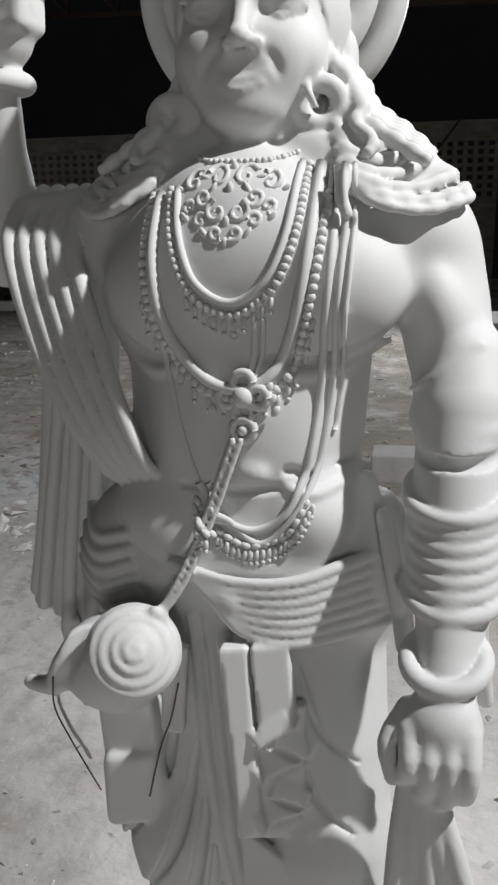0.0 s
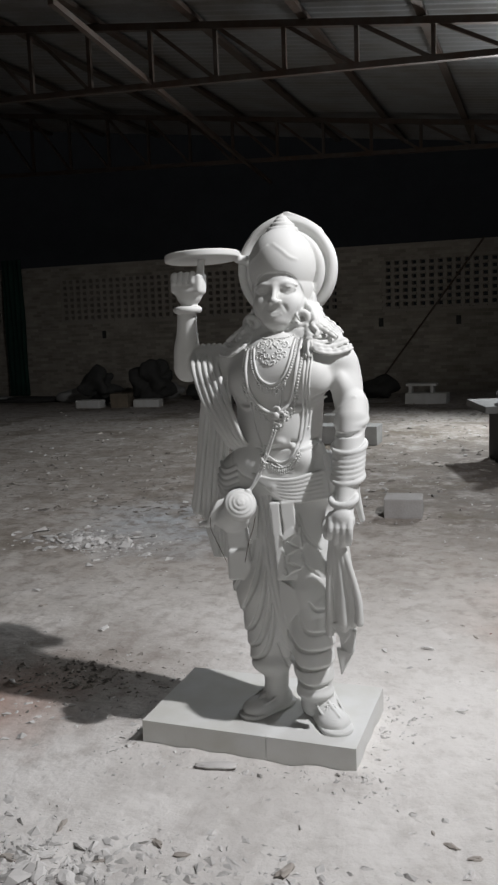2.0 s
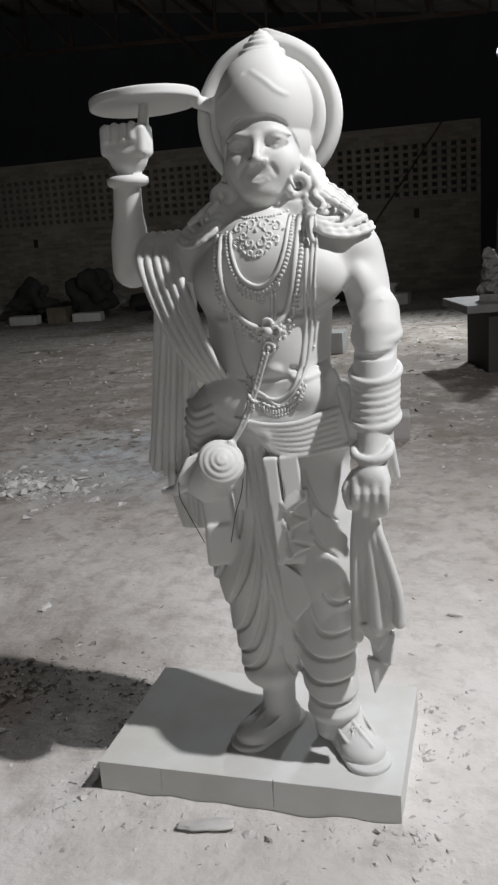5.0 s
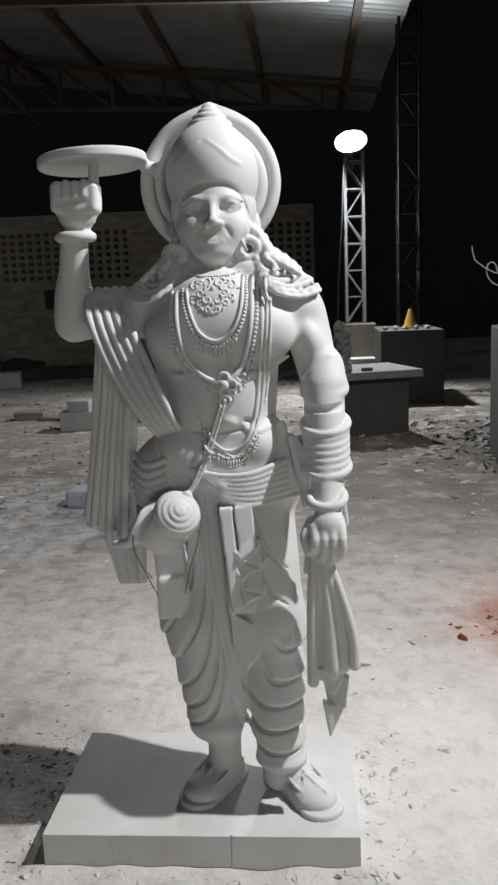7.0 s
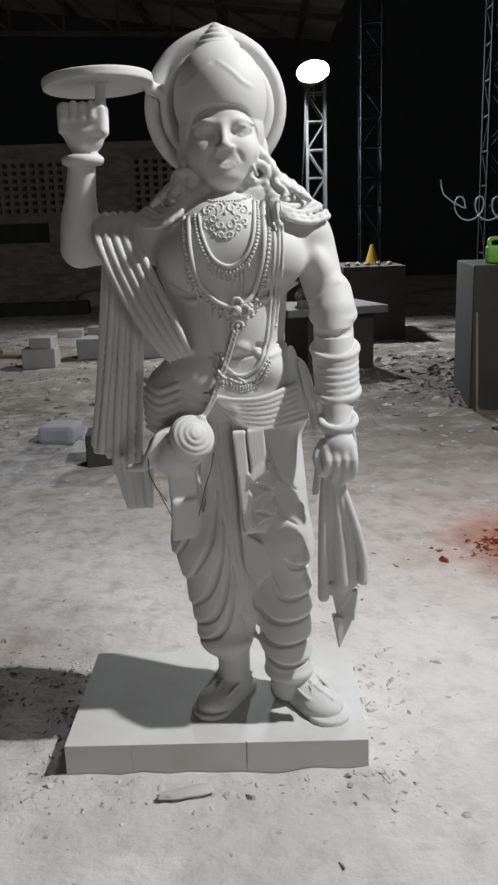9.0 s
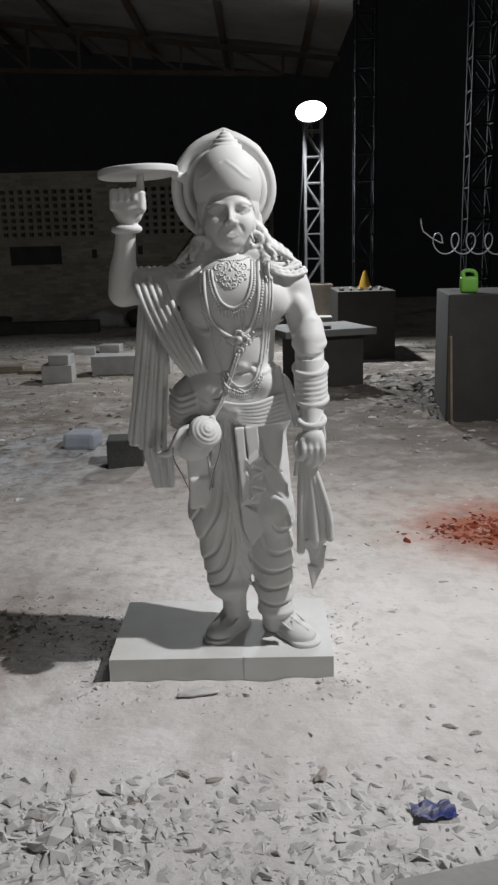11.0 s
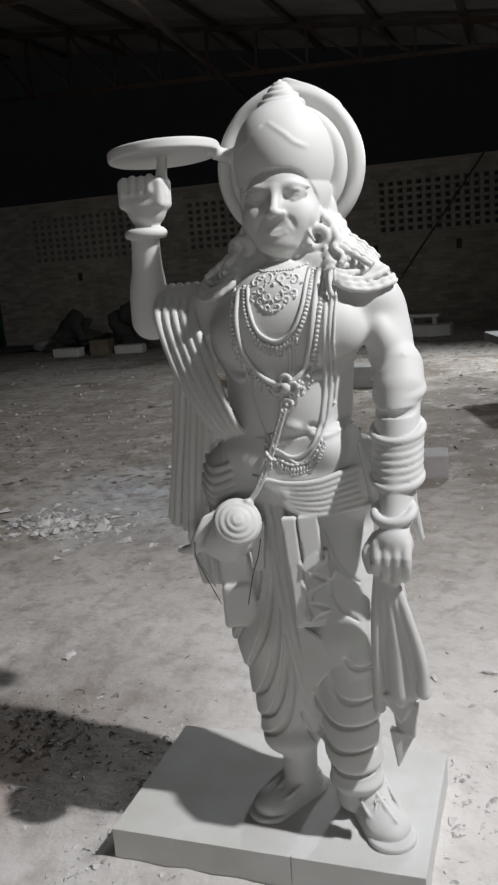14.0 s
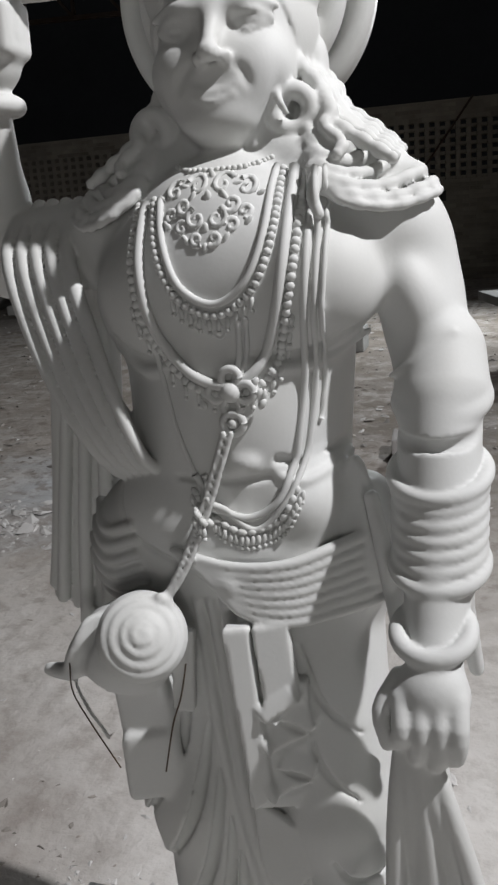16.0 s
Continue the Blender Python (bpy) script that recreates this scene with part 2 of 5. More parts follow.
def build_ground():
    xs = axis(-90, 90, -2.6, 2.4, 0.03, 9.0)
    ys = axis(-60, 130, -1.9, 3.0, 0.03, 9.0)
    verts = [(x, y, ground_height(x, y)) for y in ys for x in xs]
    n = len(xs)
    faces = [(j * n + i, j * n + i + 1, (j + 1) * n + i + 1, (j + 1) * n + i) for j in range(len(ys) - 1) for i in range(n - 1)]
    m = material("dusty_yard_ground", (0.53, 0.50, 0.47), 0.95, vary=0.12, scale=3.4, fine=38, bump=0.25, depth=0.010, tint=(0.37, 0.335, 0.30), spot_scale=0.6, spec=0.1)
    nt = m.node_tree
    b = nt.nodes["Principled BSDF"]
    before = b.inputs["Base Color"].links[0].from_socket
    co = nt.nodes.new("ShaderNodeTexCoord")

    def spot_of(at, radius, edge, colour, strength, last, scale=3.0):
        """A round, ragged patch of another ground colour."""
        d = nt.nodes.new("ShaderNodeVectorMath")
        d.operation = "DISTANCE"
        d.inputs[1].default_value = (*at, 0)
        wob = nt.nodes.new("ShaderNodeTexNoise")
        wob.inputs["Scale"].default_value, wob.inputs["Detail"].default_value = scale, 8
        nt.links.new(co.outputs["Object"], wob.inputs["Vector"])
        nt.links.new(co.outputs["Object"], d.inputs[0])
        s = nt.nodes.new("ShaderNodeMath")
        s.operation = "MULTIPLY_ADD"
        s.inputs[1].default_value = -2.2 * edge
        nt.links.new(wob.outputs["Fac"], s.inputs[0])
        nt.links.new(d.outputs["Value"], s.inputs[2])
        r = nt.nodes.new("ShaderNodeMapRange")
        r.inputs["From Min"].default_value, r.inputs["From Max"].default_value = radius - 1.1 * edge + edge, radius - 1.1 * edge - edge
        r.inputs["To Max"].default_value = strength
        nt.links.new(s.outputs[0], r.inputs["Value"])
        mix = nt.nodes.new("ShaderNodeMix")
        mix.data_type = "RGBA"
        mix.inputs[7].default_value = (*colour, 1)
        nt.links.new(r.outputs["Result"], mix.inputs[0])
        nt.links.new(last, mix.inputs[6])
        return mix.outputs[2]

    last = before
    last = spot_of((-0.1, -0.9), 2.4, 1.0, (0.70, 0.68, 0.66), 0.9, last)
    last = spot_of((-0.4, 5.8), 3.6, 1.8, (0.17, 0.142, 0.115), 0.45, last, 1.2)
    last = spot_of((-3.5, 7.0), 3.0, 1.6, (0.17, 0.145, 0.12), 0.4, last, 1.4)
    # dark earth round table and blocks, with their shade put into its colour
    last = spot_of((2.7, 5.6), 3.1, 1.1, (0.11, 0.098, 0.088), 0.88, last, 1.6)
    last = spot_of((-1.6, 3.2), 0.75, 0.5, (0.50, 0.55, 0.60), 0.6, last, 3.0)
    last = spot_of((1.5, 1.25), 0.46, 0.18, (0.27, 0.05, 0.02), 1.0, last, 7.0)
    last = spot_of((1.5, 1.35), 0.62, 0.4, (0.42, 0.24, 0.17), 0.35, last, 4.0)
    # brown earth laid where the statue's shadow falls, deepening it in the colour
    last = spot_of((-0.95, 0.22), 0.50, 0.35, (0.27, 0.235, 0.21), 0.75, last, 9.0)
    last = spot_of((-1.25, -0.2), 0.35, 0.22, (0.38, 0.20, 0.14), 0.5, last, 7.0)
    # trodden brown earth beyond the clean stone dust, mottled at two scales
    dist = nt.nodes.new("ShaderNodeVectorMath")
    dist.operation = "DISTANCE"
    dist.inputs[1].default_value = (0.3, -1.0, 0)
    nt.links.new(co.outputs["Object"], dist.inputs[0])
    away = nt.nodes.new("ShaderNodeMapRange")
    away.inputs["From Min"].default_value, away.inputs["From Max"].default_value = 1.6, 5.0
    away.inputs["To Min"].default_value = 0.22
    nt.links.new(dist.outputs["Value"], away.inputs["Value"])
    for size, dark, pale in ((0.8, (0.17, 0.145, 0.115), 0.85), (2.6, (0.52, 0.495, 0.47), 0.5), (9.0, (0.20, 0.17, 0.145), 0.75)):
        mot = nt.nodes.new("ShaderNodeTexNoise")
        mot.inputs["Scale"].default_value, mot.inputs["Detail"].default_value, mot.inputs["Roughness"].default_value = size, 9, 0.68
        nt.links.new(co.outputs["Object"], mot.inputs["Vector"])
        rng = nt.nodes.new("ShaderNodeMapRange")
        rng.inputs["From Min"].default_value, rng.inputs["From Max"].default_value = 0.50, 0.62
        rng.inputs["To Max"].default_value = pale
        nt.links.new(mot.outputs["Fac"], rng.inputs["Value"])
        both = nt.nodes.new("ShaderNodeMath")
        both.operation = "MULTIPLY"
        nt.links.new(rng.outputs["Result"], both.inputs[0])
        nt.links.new(away.outputs["Result"], both.inputs[1])
        mix = nt.nodes.new("ShaderNodeMix")
        mix.data_type = "RGBA"
        mix.inputs[7].default_value = (*dark, 1)
        nt.links.new(both.outputs[0], mix.inputs[0])
        nt.links.new(last, mix.inputs[6])
        last = mix.outputs[2]
    nt.links.new(last, b.inputs["Base Color"])
    lumps = nt.nodes.new("ShaderNodeTexNoise")
    lumps.inputs["Scale"].default_value, lumps.inputs["Detail"].default_value, lumps.inputs["Roughness"].default_value = 6, 7, 0.6
    nt.links.new(co.outputs["Object"], lumps.inputs["Vector"])
    rise = nt.nodes.new("ShaderNodeBump")
    rise.inputs["Strength"].default_value, rise.inputs["Distance"].default_value = 0.6, 0.035
    nt.links.new(lumps.outputs["Fac"], rise.inputs["Height"])
    nt.links.new(b.inputs["Normal"].links[0].from_socket, rise.inputs["Normal"])
    nt.links.new(rise.outputs["Normal"], b.inputs["Normal"])
    ob = new("ground", mesh_from("ground", verts, faces, m, True))
    tagged(ob, "pale dusty earth yard scattered with white stone dust", "ground", "", "structure")


build_ground()

# back wall of painted brick with pierced openwork panels
WALL_Y, WALL_T, WALL_H = 15.0, 0.23, 3.12
WALL_X0, WALL_X1 = -16.0, 0.48
PX, PZ, HW, HH = 0.18, 0.143, 0.095, 0.082
PANELS = [(-13.7, 12), (-10.15, 17), (-6.35, 17), (-2.3, 15)]
PANEL_Z, ROWS = 1.77, 7


def brick_paint():
    m = material("painted_brick_wall", (0.40, 0.365, 0.315), 0.85, vary=0.1, scale=1.6, fine=40, bump=0.3, depth=0.006, tint=(0.28, 0.255, 0.22), spot_scale=0.5)
    nt = m.node_tree
    b = nt.nodes["Principled BSDF"]
    co = nt.nodes.new("ShaderNodeTexCoord")
    mp = nt.nodes.new("ShaderNodeMapping")
    mp.inputs["Rotation"].default_value = (radians(90), 0, 0)
    br = nt.nodes.new("ShaderNodeTexBrick")
    br.inputs["Scale"].default_value = 1.0
    br.inputs["Brick Width"].default_value, br.inputs["Row Height"].default_value, br.inputs["Mortar Size"].default_value = 0.235, 0.0715, 0.009
    nt.links.new(co.outputs["Object"], mp.inputs["Vector"])
    nt.links.new(mp.outputs["Vector"], br.inputs["Vector"])
    bp = nt.nodes.new("ShaderNodeBump")
    bp.invert = True
    bp.inputs["Strength"].default_value, bp.inputs["Distance"].default_value = 0.8, 0.012
    nt.links.new(br.outputs["Fac"], bp.inputs["Height"])
    old = b.inputs["Normal"].links[0].from_socket
    nt.links.new(old, bp.inputs["Normal"])
    nt.links.new(bp.outputs["Normal"], b.inputs["Normal"])
    return m


BRICKPAINT = brick_paint()
BRICKFACE = material("painted_brick_face", (0.42, 0.385, 0.33), 0.85, vary=0.12, scale=3.0, fine=40, bump=0.4, depth=0.006, tint=(0.27, 0.245, 0.205), spot_scale=0.5, island=0.28)


def build_wall():
    bm = bmesh.new()
    y0, y1 = WALL_Y, WALL_Y + WALL_T
    top = PANEL_Z + ROWS * PZ
    bbox(bm, (WALL_X0, y0, -0.1), (WALL_X1, y1, PANEL_Z))
    bbox(bm, (WALL_X0, y0, top), (WALL_X1, y1, WALL_H))
    x = WALL_X0
    for px, cols in PANELS:
        bbox(bm, (x, y0, PANEL_Z), (px, y1, top))
        x = px + cols * PX
    bbox(bm, (x, y0, PANEL_Z), (WALL_X1, y1, top))
    wall = part("wall_north", bm, BRICKPAINT, None)
    tagged(wall, "dim painted brick wall with pierced openwork panels", "wall", "", "structure")
    # brick courses that stand a little proud of their joints
    cv, cf = [], []
    row, z = 0, 0.0
    while z + 0.0715 < WALL_H:
        free = [(WALL_X0, WALL_X1)]
        if z + 0.0715 > PANEL_Z and z < top:
            edges = [WALL_X0] + [e for px, cols in PANELS for e in (px - 0.004, px + cols * PX + 0.004)] + [WALL_X1]
            free = list(zip(edges[::2], edges[1::2]))
        for a, b in free:
            x = a - (0.1175 if row % 2 else 0.0)
            while x < b:
                xa, xb = max(a, x), min(b, x + 0.226)
                if xb - xa > 0.03:
                    add_box(cv, cf, (xa, WALL_Y - 0.007 - random.uniform(0, 0.004), z), (xb - xa, 0.008, 0.0625))
                x += 0.235
        z += 0.0715
        row += 1
    courses = new("brick_courses", mesh_from("brick_courses", cv, cf, BRICKFACE))
    courses.parent = wall
    tagged(courses, kind="stuff")
    # the openwork: courses and short upright bricks with holes between them
    course = mesh_from("brick", *box_data(PX, WALL_T, PZ - HH), BRICKPAINT)
    stub = mesh_from("brick", *box_data(PX - HW, WALL_T, HH), BRICKPAINT)
    rest_v, rest_f = [], []
    for n, (px, cols) in enumerate(PANELS):
        for r in range(ROWS):
            z = PANEL_Z + r * PZ
            for c in range(cols):
                if n == 2 or n == 3:
                    if (r + c) % 2 == 0 or n == 3:
                        for me, dz in ((stub, PZ - HH),):
                            ob = new("brick", me)
                            ob.parent = wall
                            ob.location = (px + c * PX, WALL_Y + random.uniform(-0.006, 0.004), z + dz)
                    else:
                        add_box(rest_v, rest_f, (px + c * PX, WALL_Y, z + PZ - HH), (PX - HW, WALL_T, HH))
                else:
                    add_box(rest_v, rest_f, (px + c * PX, WALL_Y, z + PZ - HH), (PX - HW, WALL_T, HH))
                add_box(rest_v, rest_f, (px + c * PX + 0.003, WALL_Y + random.uniform(0, 0.006), z), (PX - 0.006, WALL_T - 0.01, PZ - HH))
    rest = new("openwork_bricks", mesh_from("openwork_bricks", rest_v, rest_f, BRICKPAINT))
    rest.parent = wall
    tagged(rest, kind="stuff")
    return wall


def box_data(w, d, h):
    v, f = [], []
    add_box(v, f, (0, 0, 0), (w, d, h))
    return v, f


def add_box(v, f, at, size):
    n = len(v)
    x, y, z = at
    w, d, h = size
    v += [(x, y, z), (x + w, y, z), (x + w, y + d, z), (x, y + d, z), (x, y, z + h), (x + w, y, z + h), (x + w, y + d, z + h), (x, y + d, z + h)]
    f += [(n, n + 3, n + 2, n + 1), (n + 4, n + 5, n + 6, n + 7), (n, n + 1, n + 5, n + 4), (n + 1, n + 2, n + 6, n + 5), (n + 2, n + 3, n + 7, n + 6), (n + 3, n, n + 4, n + 7)]


build_wall()

# black backdrops added above and beyond the wall and round the unseen sides
# the south one is kept low so that skylight reaches front faces
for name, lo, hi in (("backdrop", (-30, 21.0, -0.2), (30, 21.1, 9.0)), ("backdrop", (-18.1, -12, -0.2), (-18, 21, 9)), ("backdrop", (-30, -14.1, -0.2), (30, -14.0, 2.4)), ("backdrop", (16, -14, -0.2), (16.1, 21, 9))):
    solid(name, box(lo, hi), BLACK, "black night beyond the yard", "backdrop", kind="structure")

# shed roof: corrugated sheet on purlins and trusses
ROOF_X0, ROOF_X1 = -17.5, 1.6
BOT_Z = 4.37


def chord_z(x):
    return BOT_Z - 0.04 * x



def top_z(x):
    return 4.78 - 0.125 * x


def build_roof():
    step = 0.028
    xs = np.linspace(ROOF_X0, ROOF_X1, 5)
    ys = np.arange(-9.0, 14.6, step)
    verts, faces = [], []
    for i, y in enumerate(ys):
        wave = 0.014 * math.sin(y / 0.085 * math.pi)
        for x in xs:
            verts.append((x, y, top_z(x) + 0.13 + wave))
    n = len(xs)
    for i in range(len(ys) - 1):
        for j in range(n - 1):
            faces.append((i * n + j, i * n + j + 1, (i + 1) * n + j + 1, (i + 1) * n + j))
    ob = new("ceiling", mesh_from("ceiling", verts, faces, SHEET, True))
    tagged(ob, "grey corrugated metal roof sheet with rust stains", "ceiling", "", "structure")
    for y in (12.2, 7.0, 1.8, -3.4):
        t = thing("roof_truss", "rusty steel roof truss under the corrugated sheet", "truss", (0, y, 0), "roof trusses")
        bm = bmesh.new()
        beam(bm, (ROOF_X0, 0, chord_z(ROOF_X0)), (0.6, 0, chord_z(0.6)), 0.07, 0.07)
        part("bottom_chord", bm, STEEL, t)
        bm = bmesh.new()
        beam(bm, (ROOF_X0, 0, top_z(ROOF_X0) - 0.03), (ROOF_X1, 0, top_z(ROOF_X1) - 0.03), 0.08, 0.08)
        part("top_chord", bm, STEEL, t)
        x, k = 0.64, 0
        while x > -16:
            bm = bmesh.new()
            beam(bm, (x, 0, chord_z(x)), (x, 0, top_z(x) - 0.03), 0.05)
            part("upright", bm, STEEL, t)
            bm = bmesh.new()
            beam(bm, (x, 0, chord_z(x)), (x - 0.86, 0, top_z(x - 0.86) - 0.03), 0.045)
            part("diagonal", bm, STEEL, t)
            x -= 0.86
    x = 1.0
    while x > -17:
        bm = bmesh.new()
        beam(bm, (x, -9, top_z(x) + 0.055), (x, 14.5, top_z(x) + 0.055), 0.06, 0.10)
        solid("purlin", bm, STEEL, "steel purlin carrying the roof sheet", "purlin", group="roof purlins")
        x -= 1.35


build_roof()
bm = bmesh.new()
beam(bm, (-3.45, 4.4, 4.62), (-4.25, 13.6, 4.36), 0.06)
solid("wind_brace", bm, STEEL, "pale steel brace slung between two roof trusses", "brace")


# lattice masts on concrete blocks
def lattice_mast(x, y, z0, z1, w, label, mat):
    t = thing("lattice_mast", label, "mast", (x, y, z0), "lattice masts")
    h = z1 - z0
    c = [(-w / 2, -w / 2), (w / 2, -w / 2), (w / 2, w / 2), (-w / 2, w / 2)]
    for cx, cy in c:
        bm = bmesh.new()
        beam(bm, (cx, cy, 0), (cx, cy, h), 0.035)
        part("leg", bm, mat, t)
    n = max(2, round(h / 0.36))
    for i in range(n):
        za, zb = h * i / n, h * (i + 1) / n
        for s in range(4):
            a, b = c[s], c[(s + 1) % 4]
            bm = bmesh.new()
            if (i + s + s // 2) % 2:
                a, b = b, a
            beam(bm, (*a, za), (*b, zb), 0.016)
            part("brace", bm, mat, t)
            bm = bmesh.new()
            beam(bm, (*a, zb), (*b, zb), 0.018)
            part("rung", bm, mat, t)
    return t


lattice_mast(0.975, 9.62, 0.96, 3.45, 0.24, "pale steel lattice mast carrying a lit floodlight", GALV)
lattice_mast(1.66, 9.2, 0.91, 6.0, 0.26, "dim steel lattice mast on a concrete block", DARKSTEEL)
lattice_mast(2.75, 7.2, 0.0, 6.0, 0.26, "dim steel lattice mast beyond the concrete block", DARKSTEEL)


def floodlight():
    t = thing("floodlight", "glaring white floodlight fixed to the mast head", "floodlight", FLOOD)
    for name, mat, ry, rx, rz_, y0, y1, tag in (("housing", STEEL, 0.0, 0.225, 0.150, -0.02, 0.10, ""), ("lit_glass", LAMPGLASS, 0.0, 0.205, 0.130, -0.034, -0.022, "glaring white lamp glass")):
        bm = bmesh.new()
        m = Matrix.Rotation(radians(-8), 4, "Y") @ Matrix.Diagonal((rx, 1, rz_, 1)) @ Matrix.Rotation(radians(90), 4, "X")
        bmesh.ops.create_cone(bm, cap_ends=True, segments=32, radius1=1.0, radius2=0.93, depth=y1 - y0, matrix=Matrix.Translation((0, (y0 + y1) / 2, 0)) @ m)
        part(name, bm, mat, t, tag)
    bm = bmesh.new()
    beam(bm, (0.0, 0.08, -0.1), (0.04, 0.3, -0.3), 0.03)
    part("bracket", bm, STEEL, t)


floodlight()
BROWNBLOCK = material("brownish_concrete", (0.17, 0.145, 0.115), 0.9, vary=0.18, scale=5, fine=50, bump=0.5, depth=0.01)
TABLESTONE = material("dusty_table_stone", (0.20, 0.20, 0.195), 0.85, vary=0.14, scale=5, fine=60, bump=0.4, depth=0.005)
bm = bmesh.new()
bbox(bm, (0.80, 9.42, -0.05), (1.24, 9.95, 0.95), 0.015)
solid("concrete_block", bm, BROWNBLOCK, "rough brownish concrete block under the lamp mast", "block", group="mast footings")
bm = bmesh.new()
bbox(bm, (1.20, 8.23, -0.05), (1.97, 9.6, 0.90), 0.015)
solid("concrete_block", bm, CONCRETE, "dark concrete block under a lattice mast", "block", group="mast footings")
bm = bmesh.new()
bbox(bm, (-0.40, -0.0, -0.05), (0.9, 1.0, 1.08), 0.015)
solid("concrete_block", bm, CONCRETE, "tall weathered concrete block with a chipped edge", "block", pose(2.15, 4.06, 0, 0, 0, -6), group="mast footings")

# stone table with a carved animal lump on it
t = thing("stone_table", "stone slab table on a massive dark base", "table", (0.80, 6.28, 0), rz=17)
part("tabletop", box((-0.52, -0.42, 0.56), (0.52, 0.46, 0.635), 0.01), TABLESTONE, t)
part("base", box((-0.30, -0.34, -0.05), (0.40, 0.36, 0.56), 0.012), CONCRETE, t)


# ---- the carved statue: one solid, cut from smooth blended volumes ----
VOX = 0.0037
LO, HI = np.array((-0.50, -0.34, 0.075)), np.array((0.50, 0.37, 1.985))
NX, NY, NZ = (int(v) for v in np.ceil((HI - LO) / VOX))
FIELD = np.full((NX, NY, NZ), 0.06, np.float32)
AX, AY, AZ = (LO[i] + VOX * np.arange(n, dtype=np.float32) for i, n in enumerate((NX, NY, NZ)))


def region(lo, hi, pad):
    sl = []
    for i, (a, n) in enumerate(((AX, NX), (AY, NY), (AZ, NZ))):
        i0 = max(0, int((lo[i] - pad - LO[i]) / VOX))
        i1 = min(n, int((hi[i] + pad - LO[i]) / VOX) + 2)
        sl.append(slice(i0, max(i0 + 1, i1)))
    s = tuple(sl)
    return s, AX[s[0]][:, None, None], AY[s[1]][None, :, None], AZ[s[2]][None, None, :]


def blend(s, d, k, cut=False):
    f = FIELD[s]
    if cut:
        f, d = -f, d
        h = np.maximum(k - np.abs(f - d), 0) / max(k, 1e-6)
        FIELD[s] = -(np.minimum(f, d) - h * h * k * 0.25)
    else:
        h = np.maximum(k - np.abs(f - d), 0) / max(k, 1e-6)
        FIELD[s] = np.minimum(f, d) - h * h * k * 0.25


SHIFT = [lambda z: 0.0]
SPIN = [0.0]
PIVOT = (0.061, 0.0)


def lean(p):
    """A point moved in depth by the lean of the part of the figure being carved."""
    p = np.array(p, float)
    if SPIN[0]:
        c, s, dx, dy = math.cos(SPIN[0]), math.sin(SPIN[0]), p[0] - PIVOT[0], p[1] - PIVOT[1]
        p[0], p[1] = PIVOT[0] + c * dx - s * dy, PIVOT[1] + s * dx + c * dy
    p[1] += SHIFT[0](p[2])
    return p


def limb(a, b, ra, rb=None, k=0.02, flat=1.0, cut=False):
    """A round bar between two points that tapers; flat squeezes its depth."""
    a, b, rb = lean(a), lean(b), ra if rb is None else rb
    r = max(ra, rb)
    s, x, y, z = region(np.minimum(a, b) - r, np.maximum(a, b) + r, k + 0.02)
    ab = b - a
    fy = 1 / flat
    ll = ab[0] ** 2 + (ab[1] * fy) ** 2 + ab[2] ** 2 + 1e-12
    t = np.clip(((x - a[0]) * ab[0] + (y - a[1]) * fy * ab[1] * fy + (z - a[2]) * ab[2]) / ll, 0, 1)
    d = np.sqrt((x - a[0] - t * ab[0]) ** 2 + ((y - a[1] - t * ab[1]) * fy) ** 2 + (z - a[2] - t * ab[2]) ** 2) - (ra + (rb - ra) * t)
    blend(s, (d * min(1.0, flat)).astype(np.float32), k, cut)


def egg(c, r, k=0.02, turn=(0, 0, 0), cut=False):
    """An ellipsoid."""
    c, r = lean(c), np.array(r, float)
    m = np.array(Euler((0, 0, SPIN[0])).to_matrix()) @ np.array(Euler([radians(v) for v in turn]).to_matrix())
    big = r.max() if any(turn) or SPIN[0] else r
    s, x, y, z = region(c - big, c + big, k + 0.02)
    dx, dy, dz = x - c[0], y - c[1], z - c[2]
    p = [(m[0, i] * dx + m[1, i] * dy + m[2, i] * dz) for i in range(3)]
    k0 = np.sqrt(sum((q / v) ** 2 for q, v in zip(p, r)))
    k1 = np.sqrt(sum((q / v ** 2) ** 2 for q, v in zip(p, r))) + 1e-6
    blend(s, (k0 * (k0 - 1) / k1).astype(np.float32), k, cut)


def brick_of(c, r, k=0.01, turn=(0, 0, 0), round_=0.006, cut=False):
    """A box with rounded edges; r are half sizes."""
    c, r = lean(c), np.array(r, float)
    m = np.array(Euler([radians(v) for v in turn]).to_matrix())
    big = np.linalg.norm(r)
    s, x, y, z = region(c - big, c + big, k + 0.01)
    dx, dy, dz = x - c[0], y - c[1], z - c[2]
    q = [np.abs(m[0, i] * dx + m[1, i] * dy + m[2, i] * dz) - (r[i] - round_) for i in range(3)]
    d = np.sqrt(sum(np.maximum(v, 0) ** 2 for v in q)) + np.minimum(np.maximum(np.maximum(q[0], q[1]), q[2]), 0) - round_
    blend(s, d.astype(np.float32), k, cut)


